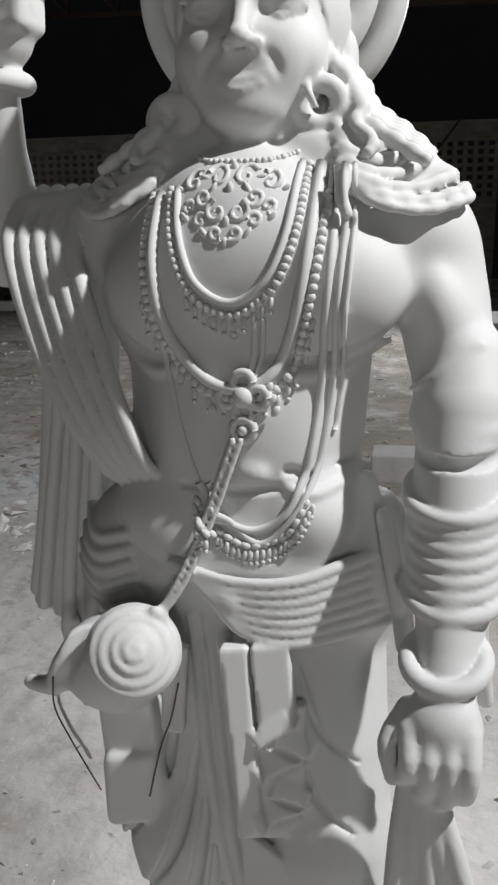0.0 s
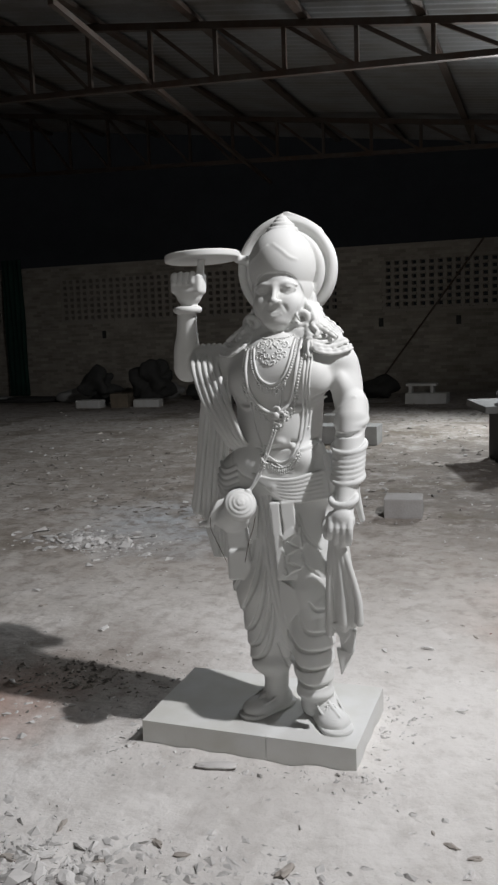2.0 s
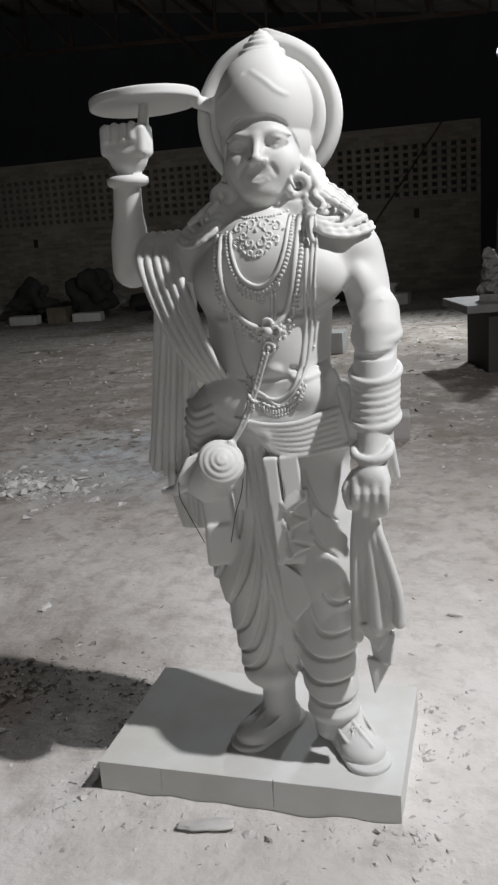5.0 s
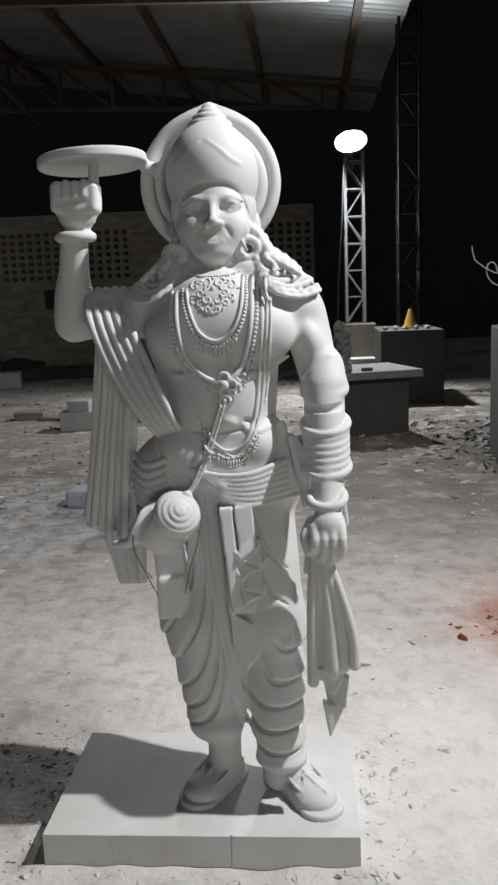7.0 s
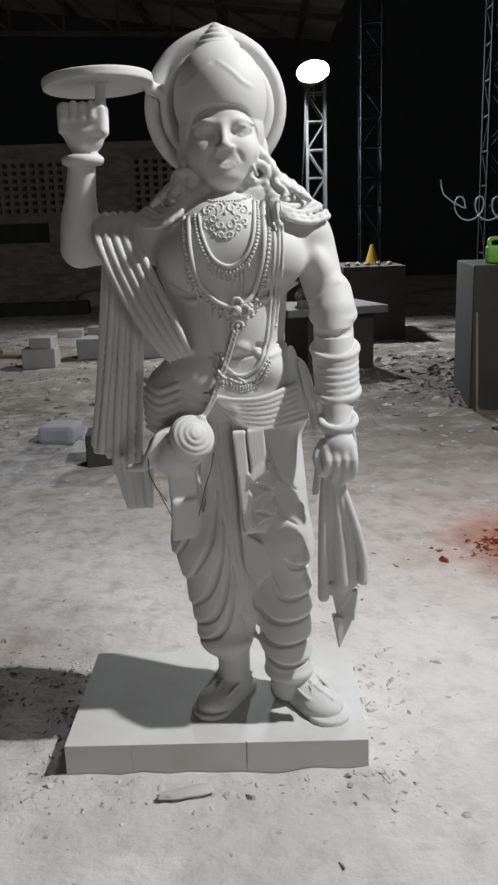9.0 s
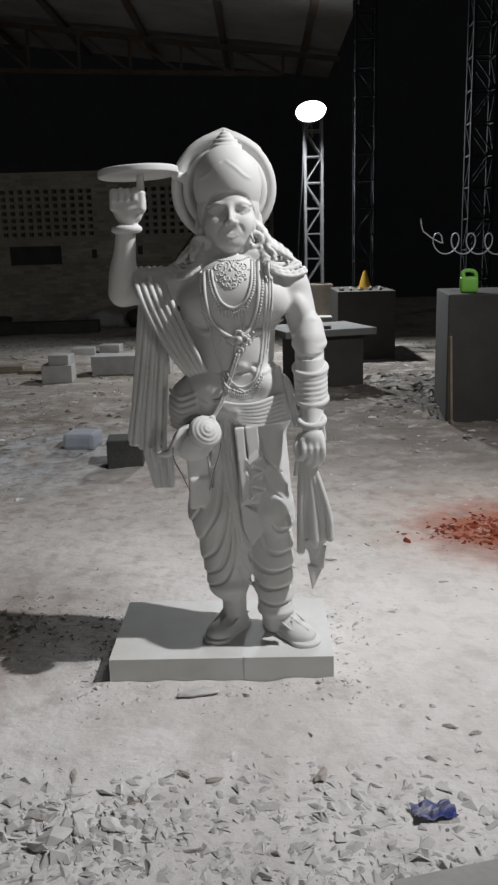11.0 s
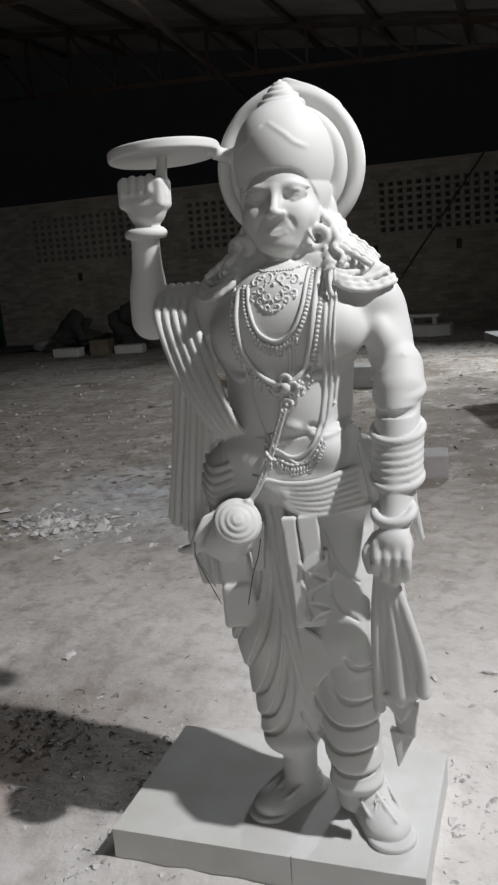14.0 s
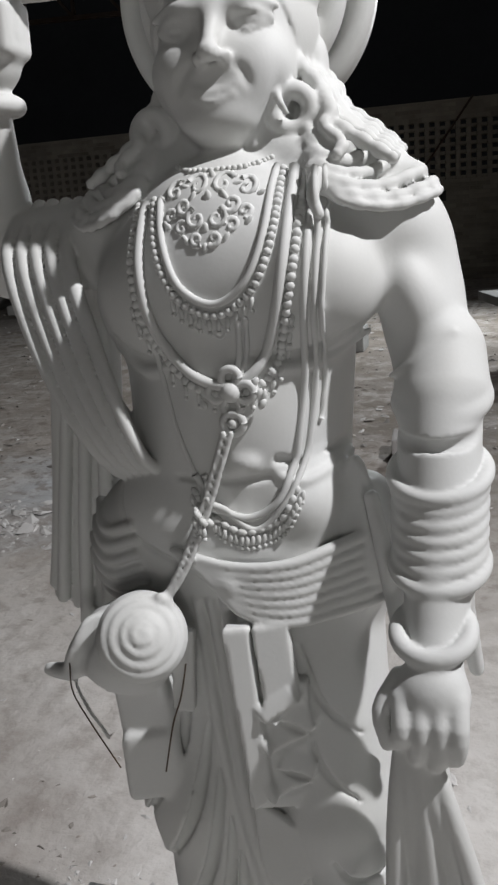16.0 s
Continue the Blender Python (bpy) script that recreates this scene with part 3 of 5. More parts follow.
def ring(c, r, tube, k=0.008, turn=(0, 0, 0), squash=(1, 1), cut=False):
    """A ring round the local z axis."""
    c = lean(c)
    m = np.array(Euler([radians(v) for v in turn]).to_matrix())
    big = (r + tube) * max(squash) * 1.02
    s, x, y, z = region(c - big, c + big, k + 0.01)
    dx, dy, dz = x - c[0], y - c[1], z - c[2]
    p = [(m[0, i] * dx + m[1, i] * dy + m[2, i] * dz) for i in range(3)]
    q = np.sqrt((p[0] / squash[0]) ** 2 + (p[1] / squash[1]) ** 2) - r
    blend(s, (np.sqrt(q * q + p[2] ** 2) - tube).astype(np.float32), k, cut)


def disc(c, r, half, k=0.006, turn=(0, 0, 0), round_=0.008, squash=(1, 1), cut=False):
    """A round plate square to the local z axis."""
    c = lean(c)
    m = np.array(Euler([radians(v) for v in turn]).to_matrix())
    s, x, y, z = region(c - r * 1.05, c + r * 1.05, k + 0.02)
    dx, dy, dz = x - c[0], y - c[1], z - c[2]
    p = [(m[0, i] * dx + m[1, i] * dy + m[2, i] * dz) for i in range(3)]
    q0 = np.sqrt((p[0] / squash[0]) ** 2 + (p[1] / squash[1]) ** 2) - (r - round_)
    q1 = np.abs(p[2]) - (half - round_)
    d = np.sqrt(np.maximum(q0, 0) ** 2 + np.maximum(q1, 0) ** 2) + np.minimum(np.maximum(q0, q1), 0) - round_
    blend(s, d.astype(np.float32), k, cut)


def chain(p, rr, k, flat=1.0, cut=False):
    """A tube along many points, blended in as one volume."""
    p = np.asarray(p, float)
    r = max(rr)
    s, x, y, z = region(p.min(0) - r, p.max(0) + r, k + 0.012)
    fy = 1 / flat
    best = None
    for a, b, ra, rb in zip(p, p[1:], rr, rr[1:]):
        ab = b - a
        ll = ab[0] ** 2 + (ab[1] * fy) ** 2 + ab[2] ** 2 + 1e-12
        t = np.clip(((x - a[0]) * ab[0] + (y - a[1]) * fy * ab[1] * fy + (z - a[2]) * ab[2]) / ll, 0, 1)
        d = np.sqrt((x - a[0] - t * ab[0]) ** 2 + ((y - a[1] - t * ab[1]) * fy) ** 2 + (z - a[2] - t * ab[2]) ** 2) - (ra + (rb - ra) * t)
        best = d if best is None else np.minimum(best, d)
    blend(s, (best * min(1.0, flat)).astype(np.float32), k, cut)


def strand(points, ra, rb=None, k=0.006, n=14, cut=False, flat=1.0, wavy=0.0):
    """A bar bent smoothly through points."""
    chain(curve_through([lean(q) for q in points], n), np.linspace(ra, ra if rb is None else rb, n) * (1 + wavy * np.sin(np.arange(n) * 1.25)), k, flat, cut)


def front(x, z, start=0):
    """The depth of the carved front at a place of the picture plane."""
    i = int(np.clip(round((x - LO[0]) / VOX), 0, NX - 1))
    j = int(np.clip(round((z - LO[2]) / VOX), 0, NZ - 1))
    col = FIELD[i, start:, j]
    hit = np.argmax(col < 0)
    if col[hit] >= 0:
        return None
    if hit == 0:
        return AY[start]
    a, b = col[hit - 1], col[hit]
    return float(AY[start + hit - 1] + VOX * a / (a - b))


def on_body(xz, lift=0.0, n=40):
    """A smooth line on the carved front through a few (x, z) places."""
    p = curve_through([(x, 0, z) for x, z in xz], n)
    ys = [front(x, z) for x, _, z in p]
    last = next((y for y in ys if y is not None), -0.1)
    out = []
    for (x, _, z), y in zip(p, ys):
        last = last if y is None else y
        out.append((x, last - lift, z))
    out = np.array(out)
    sm = out[:, 1].copy()
    for _ in range(3):
        sm[1:-1] = (sm[:-2] + 2 * sm[1:-1] + sm[2:]) / 4
    out[:, 1] = sm
    return out


def ridge(xz, r, k=0.005, lift=0.0, n=24, cut=False, r2=None, taper=0.0):
    """A raised cord (or a groove) that lies on the carved front."""
    chain(on_body(xz, lift, n), np.linspace(r, r if r2 is None else r2, n) * (1 - taper + taper * np.sin(np.linspace(0, math.pi, n))), k, 1.0, cut)


def prism(xz, y, half, k=0.003, tilt=(0.0, 0.0), soft=0.003):
    """A flat piece of cloth or a tablet with a convex outline; tilt leans its face in x and z."""
    p = np.array(xz, float)
    c = p.mean(0)
    y += SHIFT[0](c[1])
    span = half + abs(tilt[0]) * np.ptp(p[:, 0]) + abs(tilt[1]) * np.ptp(p[:, 1])
    s, x, yy, z = region((p[:, 0].min(), y - span, p[:, 1].min()), (p[:, 0].max(), y + span, p[:, 1].max()), k + 0.012)
    d = np.abs(yy - y - tilt[0] * (x - c[0]) - tilt[1] * (z - c[1])) - half
    for a, b in zip(p, np.roll(p, -1, 0)):
        n = np.array((b[1] - a[1], a[0] - b[0])) / np.hypot(*(b - a))
        if n @ (c - a) > 0:
            n = -n
        e = n[0] * (x - a[0]) + n[1] * (z - a[1])
        h = np.maximum(soft - np.abs(d - e), 0) / soft
        d = np.maximum(d, e) + h * h * soft * 0.25
    blend(s, d.astype(np.float32), k)


# torso
limb((0.062, 0.055, 1.33), (0.052, 0.055, 1.02), 0.168, 0.154, 0.03, 0.86)
egg((0.060, 0.050, 1.412), (0.105, 0.098, 0.058), 0.03)
limb((-0.115, 0.075, 1.385), (0.262, 0.070, 1.380), 0.066, 0.070, 0.05)
limb((0.060, 0.085, 1.40), (0.060, 0.135, 1.53), 0.062, 0.056, 0.02)
limb((0.060, 0.09, 1.455), (0.250, 0.075, 1.405), 0.042, 0.05, 0.04)
limb((0.060, 0.09, 1.455), (-0.120, 0.08, 1.405), 0.042, 0.05, 0.04)
egg((0.055, 0.045, 0.965), (0.182, 0.140, 0.105), 0.05)
egg((-0.022, -0.010, 1.312), (0.090, 0.064, 0.072), 0.05)
egg((0.170, -0.010, 1.322), (0.100, 0.068, 0.082), 0.04)
egg((0.205, -0.066, 1.300), (0.005, 0.012, 0.005), 0.004)
egg((0.06, -0.022, 1.140), (0.085, 0.050, 0.085), 0.06)
limb((0.062, -0.100, 1.25), (0.058, -0.100, 1.07), 0.004, 0.004, 0.03, cut=True)
for lo, hi, r in (((0.105, 1.245), (0.250, 1.275), 1.0), ((0.012, 1.245), (-0.085, 1.268), 1.0)):
    mid = (0.5 * (lo[0] + hi[0]), lo[1] - 0.006)
    ridge([lo, mid, hi], 0.0085, 0.003, 0.001, cut=True, taper=0.5)
    ridge([(lo[0], lo[1] - 0.014), (mid[0], mid[1] - 0.015), (hi[0], hi[1] - 0.016)], 0.0085, 0.005, -0.003, taper=0.5)
# belly with navel, sagging belt and waist band
egg((0.098, -0.082, 1.104), (0.016, 0.010, 0.010), 0.015)
ridge([(-0.085, 1.098), (-0.02, 1.086), (0.06, 1.080), (0.142, 1.084)], 0.0062, 0.004, cut=True)
egg((-0.035, 0.0, 1.025), (0.078, 0.090, 0.070), 0.05)
ridge([(-0.10, 1.06), (-0.075, 1.0), (-0.01, 0.965), (0.05, 0.960)], 0.005, 0.004, cut=True)
ridge([(0.140, 1.105), (0.17, 1.097), (0.215, 1.110)], 0.007, 0.004, cut=True)
egg((0.160, 0.012, 1.035), (0.064, 0.092, 0.066), 0.03)
ridge([(0.135, 1.085), (0.17, 1.075), (0.215, 1.090)], 0.006, 0.006)
# side sash roll that stands out at the hip
egg((0.238, 0.03, 0.96), (0.050, 0.075, 0.10), 0.02)
prism([(0.214, 1.085), (0.228, 1.100), (0.244, 1.080), (0.256, 0.96), (0.214, 0.94)], -0.010, 0.012, 0.012, (0.3, 0.12), 0.012)
strand([(0.255, -0.045, 1.05), (0.272, -0.06, 0.98), (0.290, -0.06, 0.885)], 0.010, 0.014, 0.004, 10)

SHIFT[0] = lambda z: 0.13
# head: the face looks a little upward, so it leans out towards the chin
TIP = lambda z: 0.13 - 0.17 * min(0.24, max(0.0, 1.715 - z))
SHIFT[0] = TIP
SPIN[0] = radians(3.5)
egg((0.061, -0.006, 1.645), (0.097, 0.116, 0.128), 0.002, (-9, 0, 0))
egg((0.061, -0.022, 1.578), (0.093, 0.087, 0.075), 0.035, (-8, 0, 0))
egg((0.061, -0.088, 1.532), (0.046, 0.029, 0.025), 0.035)
egg((0.016, -0.080, 1.590), (0.040, 0.034, 0.036), 0.03)
egg((0.108, -0.080, 1.593), (0.040, 0.034, 0.036), 0.03)
for cx, cz, hand in ((0.016, 1.642, -1), (0.106, 1.643, 1)):
    # socket, ball, two lids and a soft arched brow
    egg((cx, -0.138, cz + 0.002), (0.031, 0.028, 0.0135), 0.022, (0, 0, 0), cut=True)
    egg((cx, -0.098, cz - 0.001), (0.0235, 0.0175, 0.0115), 0.004)
    strand([(cx - 0.028, -0.094, cz - 0.001), (cx - 0.010, -0.1135, cz + 0.0085), (cx + 0.010, -0.1135, cz + 0.0085), (cx + 0.028, -0.094, cz + 0.000)], 0.0034, 0.0034, 0.003, 12)
    strand([(cx - 0.026, -0.095, cz - 0.003), (cx, -0.1130, cz - 0.0125), (cx + 0.026, -0.095, cz - 0.003)], 0.0028, 0.0028, 0.004, 10)
    strand([(cx - hand * 0.030, -0.112, cz + 0.013), (cx + hand * 0.002, -0.115, cz + 0.024), (cx + hand * 0.034, -0.096, cz + 0.015)], 0.0050, 0.0036, 0.018, 10)
strand([(0.062, -0.116, 1.655), (0.063, -0.130, 1.630), (0.065, -0.144, 1.607)], 0.0078, 0.0105, 0.016, 8)
egg((0.065, -0.146, 1.603), (0.0135, 0.0115, 0.0105), 0.008)
egg((0.049, -0.131, 1.600), (0.0085, 0.011, 0.0078), 0.007)
egg((0.081, -0.131, 1.600), (0.0085, 0.011, 0.0078), 0.007)
egg((0.063, -0.090, 1.560), (0.044, 0.013, 0.026), 0.04)
# smiling lips, the line between them and the creases beside the nose
ridge([(0.042, 1.5675), (0.057, 1.5625), (0.070, 1.5610), (0.084, 1.5630), (0.100, 1.5690)], 0.0036, 0.007, -0.0014, 24, taper=0.4)
ridge([(0.048, 1.5570), (0.070, 1.5500), (0.093, 1.5580)], 0.0050, 0.008, -0.0018, 24, taper=0.4)
ridge([(0.033, 1.5715), (0.053, 1.5590), (0.070, 1.5560), (0.088, 1.5600), (0.108, 1.5735)], 0.0022, 0.002, 0.0012, 30, cut=True, taper=0.3)
for hand in (-1, 1):
    ridge([(0.070 + hand * 0.024, 1.598), (0.070 + hand * 0.040, 1.582), (0.070 + hand * 0.045, 1.568)], 0.0026, 0.010, 0.0010, 12, cut=True, taper=0.6)
SHIFT[0] = lambda z: 0.13
SPIN[0] = 0.0


def cap():
    """The cap: a dome that ends in a clean curved edge over the brow."""
    c = np.array((0.060, 0.13, 0.0))
    s, x, y, z = region((-0.08, -0.02, 1.50), (0.20, 0.28, 1.87), 0.02)
    dx, dy = x - c[0], y - c[1]

    def dome(cz, r):
        dz = z - cz
        k0 = np.sqrt((dx / r[0]) ** 2 + (dy / r[1]) ** 2 + (dz / r[2]) ** 2)
        k1 = np.sqrt((dx / r[0] ** 2) ** 2 + (dy / r[1] ** 2) ** 2 + (dz / r[2] ** 2) ** 2) + 1e-6
        return k0 * (k0 - 1) / k1

    d = np.minimum(dome(1.732, (0.123, 0.132, 0.141)), dome(1.650, (0.114, 0.124, 0.115)))
    a = np.abs(np.arctan2(dx, -dy) - radians(3.5))
    brim = 1.706 - 0.070 * np.minimum(a / 0.93, 2.0) ** 3.0
    d = np.maximum(d, (brim - z) * 0.75)
    blend(s, d.astype(np.float32), 0.001)


cap()
egg((-0.052, 0.020, 1.598), (0.012, 0.022, 0.036), 0.006)
egg((0.172, 0.020, 1.602), (0.012, 0.022, 0.036), 0.006)
# petal on the cap and the tiered finial
ridge([(-0.035, 1.752), (-0.012, 1.762), (0.012, 1.778), (0.040, 1.800)], 0.0022, 0.010, -0.0030, 20, taper=0.7)
ridge([(0.142, 1.748), (0.118, 1.760), (0.096, 1.780), (0.062, 1.806)], 0.0022, 0.010, -0.0030, 20, taper=0.7)
for zz, rr, hh in ((1.866, 0.060, 0.012), (1.884, 0.046, 0.011), (1.899, 0.032, 0.010), (1.911, 0.021, 0.010)):
    disc((0.056, 0.03, zz), rr, hh, 0.006, round_=0.0095)
limb((0.054, 0.035, 1.905), (0.052, 0.045, 1.926), 0.015, 0.006, 0.006)
# halo: a thick dished disc with rings and a pointed top
disc((0.041, 0.145, 1.730), 0.195, 0.030, 0.006, (90, 0, 0), 0.022)
ring((0.041, 0.118, 1.730), 0.178, 0.019, 0.014, (90, 0, 0))
ring((0.048, 0.080, 1.722), 0.136, 0.020, 0.010, (90, 0, 0))
limb((0.05, 0.06, 1.72), (0.05, 0.115, 1.725), 0.10, 0.12, 0.02)
prism([(-0.085, 1.872), (-0.030, 1.918), (0.020, 1.943), (0.046, 1.955), (0.072, 1.943), (0.122, 1.918), (0.177, 1.872), (0.046, 1.74)], 0.140, 0.022, 0.02, soft=0.012)

SHIFT[0] = lambda z: 0.0
# raised arm, fist, finger and the plate on it
limb((-0.15, 0.085, 1.385), (-0.340, 0.135, 1.362), 0.062, 0.050, 0.03)
limb((-0.346, 0.135, 1.362), (-0.310, 0.075, 1.575), 0.048, 0.036, 0.02)
egg((-0.338, 0.118, 1.43), (0.043, 0.048, 0.08), 0.025, (0, 10, 0))
ring((-0.306, 0.075, 1.588), 0.042, 0.0135, 0.003)
egg((-0.296, 0.072, 1.648), (0.052, 0.042, 0.048), 0.015)
brick_of((-0.295, 0.067, 1.686), (0.062, 0.036, 0.038), 0.014, (0, 2, 0), 0.012)
for i in range(4):
    x = -0.338 + 0.024 * i
    limb((x, 0.037, 1.690), (x + 0.001, 0.041, 1.718 + 0.003 * (i % 2)), 0.0120, 0.0110, 0.006)
for i in range(3):
    limb((-0.326 + 0.024 * i, 0.030, 1.690), (-0.326 + 0.024 * i, 0.034, 1.730), 0.0030, 0.0036, 0.003, cut=True)
limb((-0.250, 0.062, 1.68), (-0.250, 0.100, 1.778), 0.016, 0.013, 0.006)
disc((-0.263, 0.140, 1.787), 0.146, 0.0135, 0.003, (-2, -3, 0), 0.006)
limb((-0.130, 0.17, 1.775), (-0.085, 0.23, 1.765), 0.016, 0.020, 0.012)

# lowered arm with arm ring, bracelets and bangle
egg((0.276, 0.084, 1.368), (0.072, 0.078, 0.070), 0.03)
limb((0.290, 0.090, 1.35), (0.334, 0.036, 1.205), 0.056, 0.054, 0.02)
egg((0.312, 0.022, 1.275), (0.038, 0.042, 0.070), 0.03, (14, -12, 0))
egg((0.320, 0.080, 1.318), (0.034, 0.050, 0.062), 0.03, (12, -14, 0))
egg((0.348, 0.044, 1.222), (0.042, 0.050, 0.058), 0.012, (14, -14, 0))
limb((0.338, 0.024, 1.225), (0.342, -0.002, 1.180), 0.057, 0.061, 0.012)
limb((0.340, -0.016, 1.17), (0.342, -0.066, 1.03), 0.053, 0.051, 0.005)
limb((0.342, -0.066, 1.03), (0.342, -0.140, 0.90), 0.048, 0.035, 0.01)
strand([(0.280, -0.019, 1.205), (0.315, -0.030, 1.225), (0.358, -0.016, 1.258)], 0.0035, 0.0025, 0.008, 12)
ring((0.342, -0.008, 1.172), 0.050, 0.014, 0.006, (18, -3, 0))
ring((0.342, -0.020, 1.148), 0.062, 0.009, 0.004, (18, -3, 0), cut=True)
for i in range(7):
    f = i / 6
    ring((0.342 + 0.002 * f, -0.050 - 0.040 * f, 1.090 - 0.104 * f), 0.052 - 0.003 * f + (0.005 if i in (0, 6) else 0), 0.0100, 0.003, (22, -2, 0))
limb((0.362, -0.095, 0.975), (0.388, -0.07, 0.83), 0.018, 0.010, 0.02)
ring((0.340, -0.143, 0.918), 0.0425, 0.0115, 0.001, (24, -3, 0))
limb((0.342, -0.138, 0.905), (0.342, -0.160, 0.868), 0.034, 0.034, 0.004)
egg((0.340, -0.174, 0.850), (0.046, 0.035, 0.043), 0.012, (10, 0, 0))
for x, z1 in ((0.302, 0.805), (0.324, 0.790), (0.346, 0.780), (0.367, 0.790)):
    strand([(x + 0.004, -0.190, 0.852), (x + 0.006, -0.208, 0.823), (x + 0.003, -0.202, z1), (x - 0.004, -0.182, z1 - 0.018)], 0.0135, 0.0105, 0.006, 8)
strand([(0.302, -0.165, 0.864), (0.282, -0.188, 0.832), (0.290, -0.198, 0.795)], 0.014, 0.010, 0.004, 7)

SHIFT[0] = lambda z: -0.085 * min(1.0, max(0.0, (0.90 - z) / 0.70))
# legs in gathered cloth
limb((-0.015, 0.060, 0.94), (-0.014, 0.025, 0.56), 0.118, 0.092, 0.04)
limb((-0.014, 0.025, 0.56), (0.025, 0.045, 0.27), 0.092, 0.070, 0.04)
limb((0.135, 0.060, 0.94), (0.190, 0.020, 0.56), 0.112, 0.084, 0.04)
limb((0.190, 0.020, 0.56), (0.200, 0.015, 0.20), 0.082, 0.064, 0.03)
limb((0.045, 0.035, 0.25), (0.045, 0.030, 0.14), 0.046, 0.045, 0.008)
limb((0.198, 0.01, 0.20), (0.198, 0.005, 0.13), 0.050, 0.048, 0.008)
egg((0.026, 0.030, 0.262), (0.074, 0.072, 0.042), 0.02)
egg((0.203, 0.010, 0.178), (0.070, 0.070, 0.028), 0.012)
limb((0.085, 0.005, 0.84), (0.085, 0.015, 0.34), 0.085, 0.030, 0.03, 0.8)


def layers(runs, depth, wide, groove, ease=0.0, only=False):
    """Cloth laid in layers: each swells towards its hem line, then steps back to the layer below."""
    allp = np.array([q for run in runs for q in run])
    lo, hi = allp.min(0) - 0.06, allp.max(0) + 0.06
    s, x, y, z = region((lo[0], -0.33, lo[1]), (hi[0], 0.10, hi[1]), 0.0)
    x2, z2 = x[:, 0, :] + 0 * z[:, 0, :], z[:, 0, :] + 0 * x[:, 0, :]
    height = np.zeros(x2.shape)
    for run in runs:
        p = curve_through([(a, 0, b) for a, b in run], 26) if len(run) > 2 else np.linspace((run[0][0], 0, run[0][1]), (run[1][0], 0, run[1][1]), 8)
        p = np.asarray(p, float)[:, [0, 2]]
        best, side, along = np.full(x2.shape, 9.0), np.zeros(x2.shape), np.zeros(x2.shape)
        for i, (a, b) in enumerate(zip(p, p[1:])):
            ab = b - a
            t = ((x2 - a[0]) * ab[0] + (z2 - a[1]) * ab[1]) / (ab @ ab)
            tc = np.clip(t, 0, 1)
            ex, ez = x2 - a[0] - tc * ab[0], z2 - a[1] - tc * ab[1]
            d = np.hypot(ex, ez)
            n = np.array((ab[1], -ab[0])) * (1 if -ab[0] > 0 else -1)
            near = d < best
            best = np.where(near, d, best)
            side = np.where(near, np.sign(ex * n[0] + ez * n[1]), side)
            along = np.where(near, (i + t) / (len(p) - 1), along)
        d = best * side
        h = np.clip((d + 0.005) / 0.012, 0, 1) * np.clip(1 - d / wide, 0, 1) ** 0.8
        if ease:
            h = h * np.clip(along / ease, 0, 1) * (1 - 0.5 * np.clip(along * 2 - 1, 0, 1))
        if only:
            h = h * np.clip((along + 0.06) / 0.06, 0, 1) * np.clip((1.06 - along) / 0.06, 0, 1)
        height = np.maximum(height, h * depth)
    FIELD[s] = FIELD[s] - height[:, None, :].astype(np.float32)
    for run in runs:
        p = np.array(run)
        p = p[:-1] if len(p) > 2 else p
        ridge([(a, b - 0.8 * groove) for a, b in p] if len(p) > 2 else [tuple(p[0]), tuple(p.mean(0)), tuple(p[1])], groove, 0.0015, -0.3 * groove, 26, cut=True, taper=0.55)


layers(([(-0.013, 0.755), (-0.035, 0.66), (-0.1, 0.54), (-0.13, 0.51)], [(0.016, 0.723), (-0.005, 0.594), (-0.051, 0.497), (-0.105, 0.435)], [(0.034, 0.674), (0.021, 0.544), (-0.015, 0.437), (-0.072, 0.376), (-0.10, 0.37)], [(0.046, 0.593), (0.033, 0.461), (0.001, 0.368), (-0.059, 0.324), (-0.09, 0.325)], [(0.054, 0.527), (0.047, 0.401), (0.015, 0.316), (-0.05, 0.278), (-0.08, 0.282)]), 0.012, 0.055, 0.0105, 0.3)
layers(([(0.198, 0.531), (0.221, 0.506), (0.261, 0.501), (0.30, 0.52)], [(0.155, 0.491), (0.188, 0.423), (0.26, 0.417), (0.30, 0.43)], [(0.073, 0.493), (0.102, 0.405), (0.163, 0.352), (0.262, 0.352), (0.30, 0.36)], [(0.064, 0.443), (0.092, 0.349), (0.153, 0.286), (0.258, 0.287), (0.30, 0.295)], [(0.069, 0.358), (0.102, 0.27), (0.168, 0.225), (0.255, 0.222), (0.30, 0.23)]), 0.012, 0.05, 0.0105, 0.3)
layers(([(0.153, 0.844), (0.181, 0.765), (0.231, 0.713), (0.28, 0.70)], [(0.156, 0.734), (0.186, 0.662), (0.232, 0.62), (0.28, 0.61)]), 0.0015, 0.06, 0.006, 0.3)
for dx in (-0.018, 0.002, 0.022):
    ridge([(0.030 + dx, 0.90), (0.050 + dx, 0.68), (0.078 + dx * 0.6, 0.46), (0.092 + dx * 0.5, 0.30)], 0.0085, 0.004, n=24)
SHIFT[0] = lambda z: 0.0
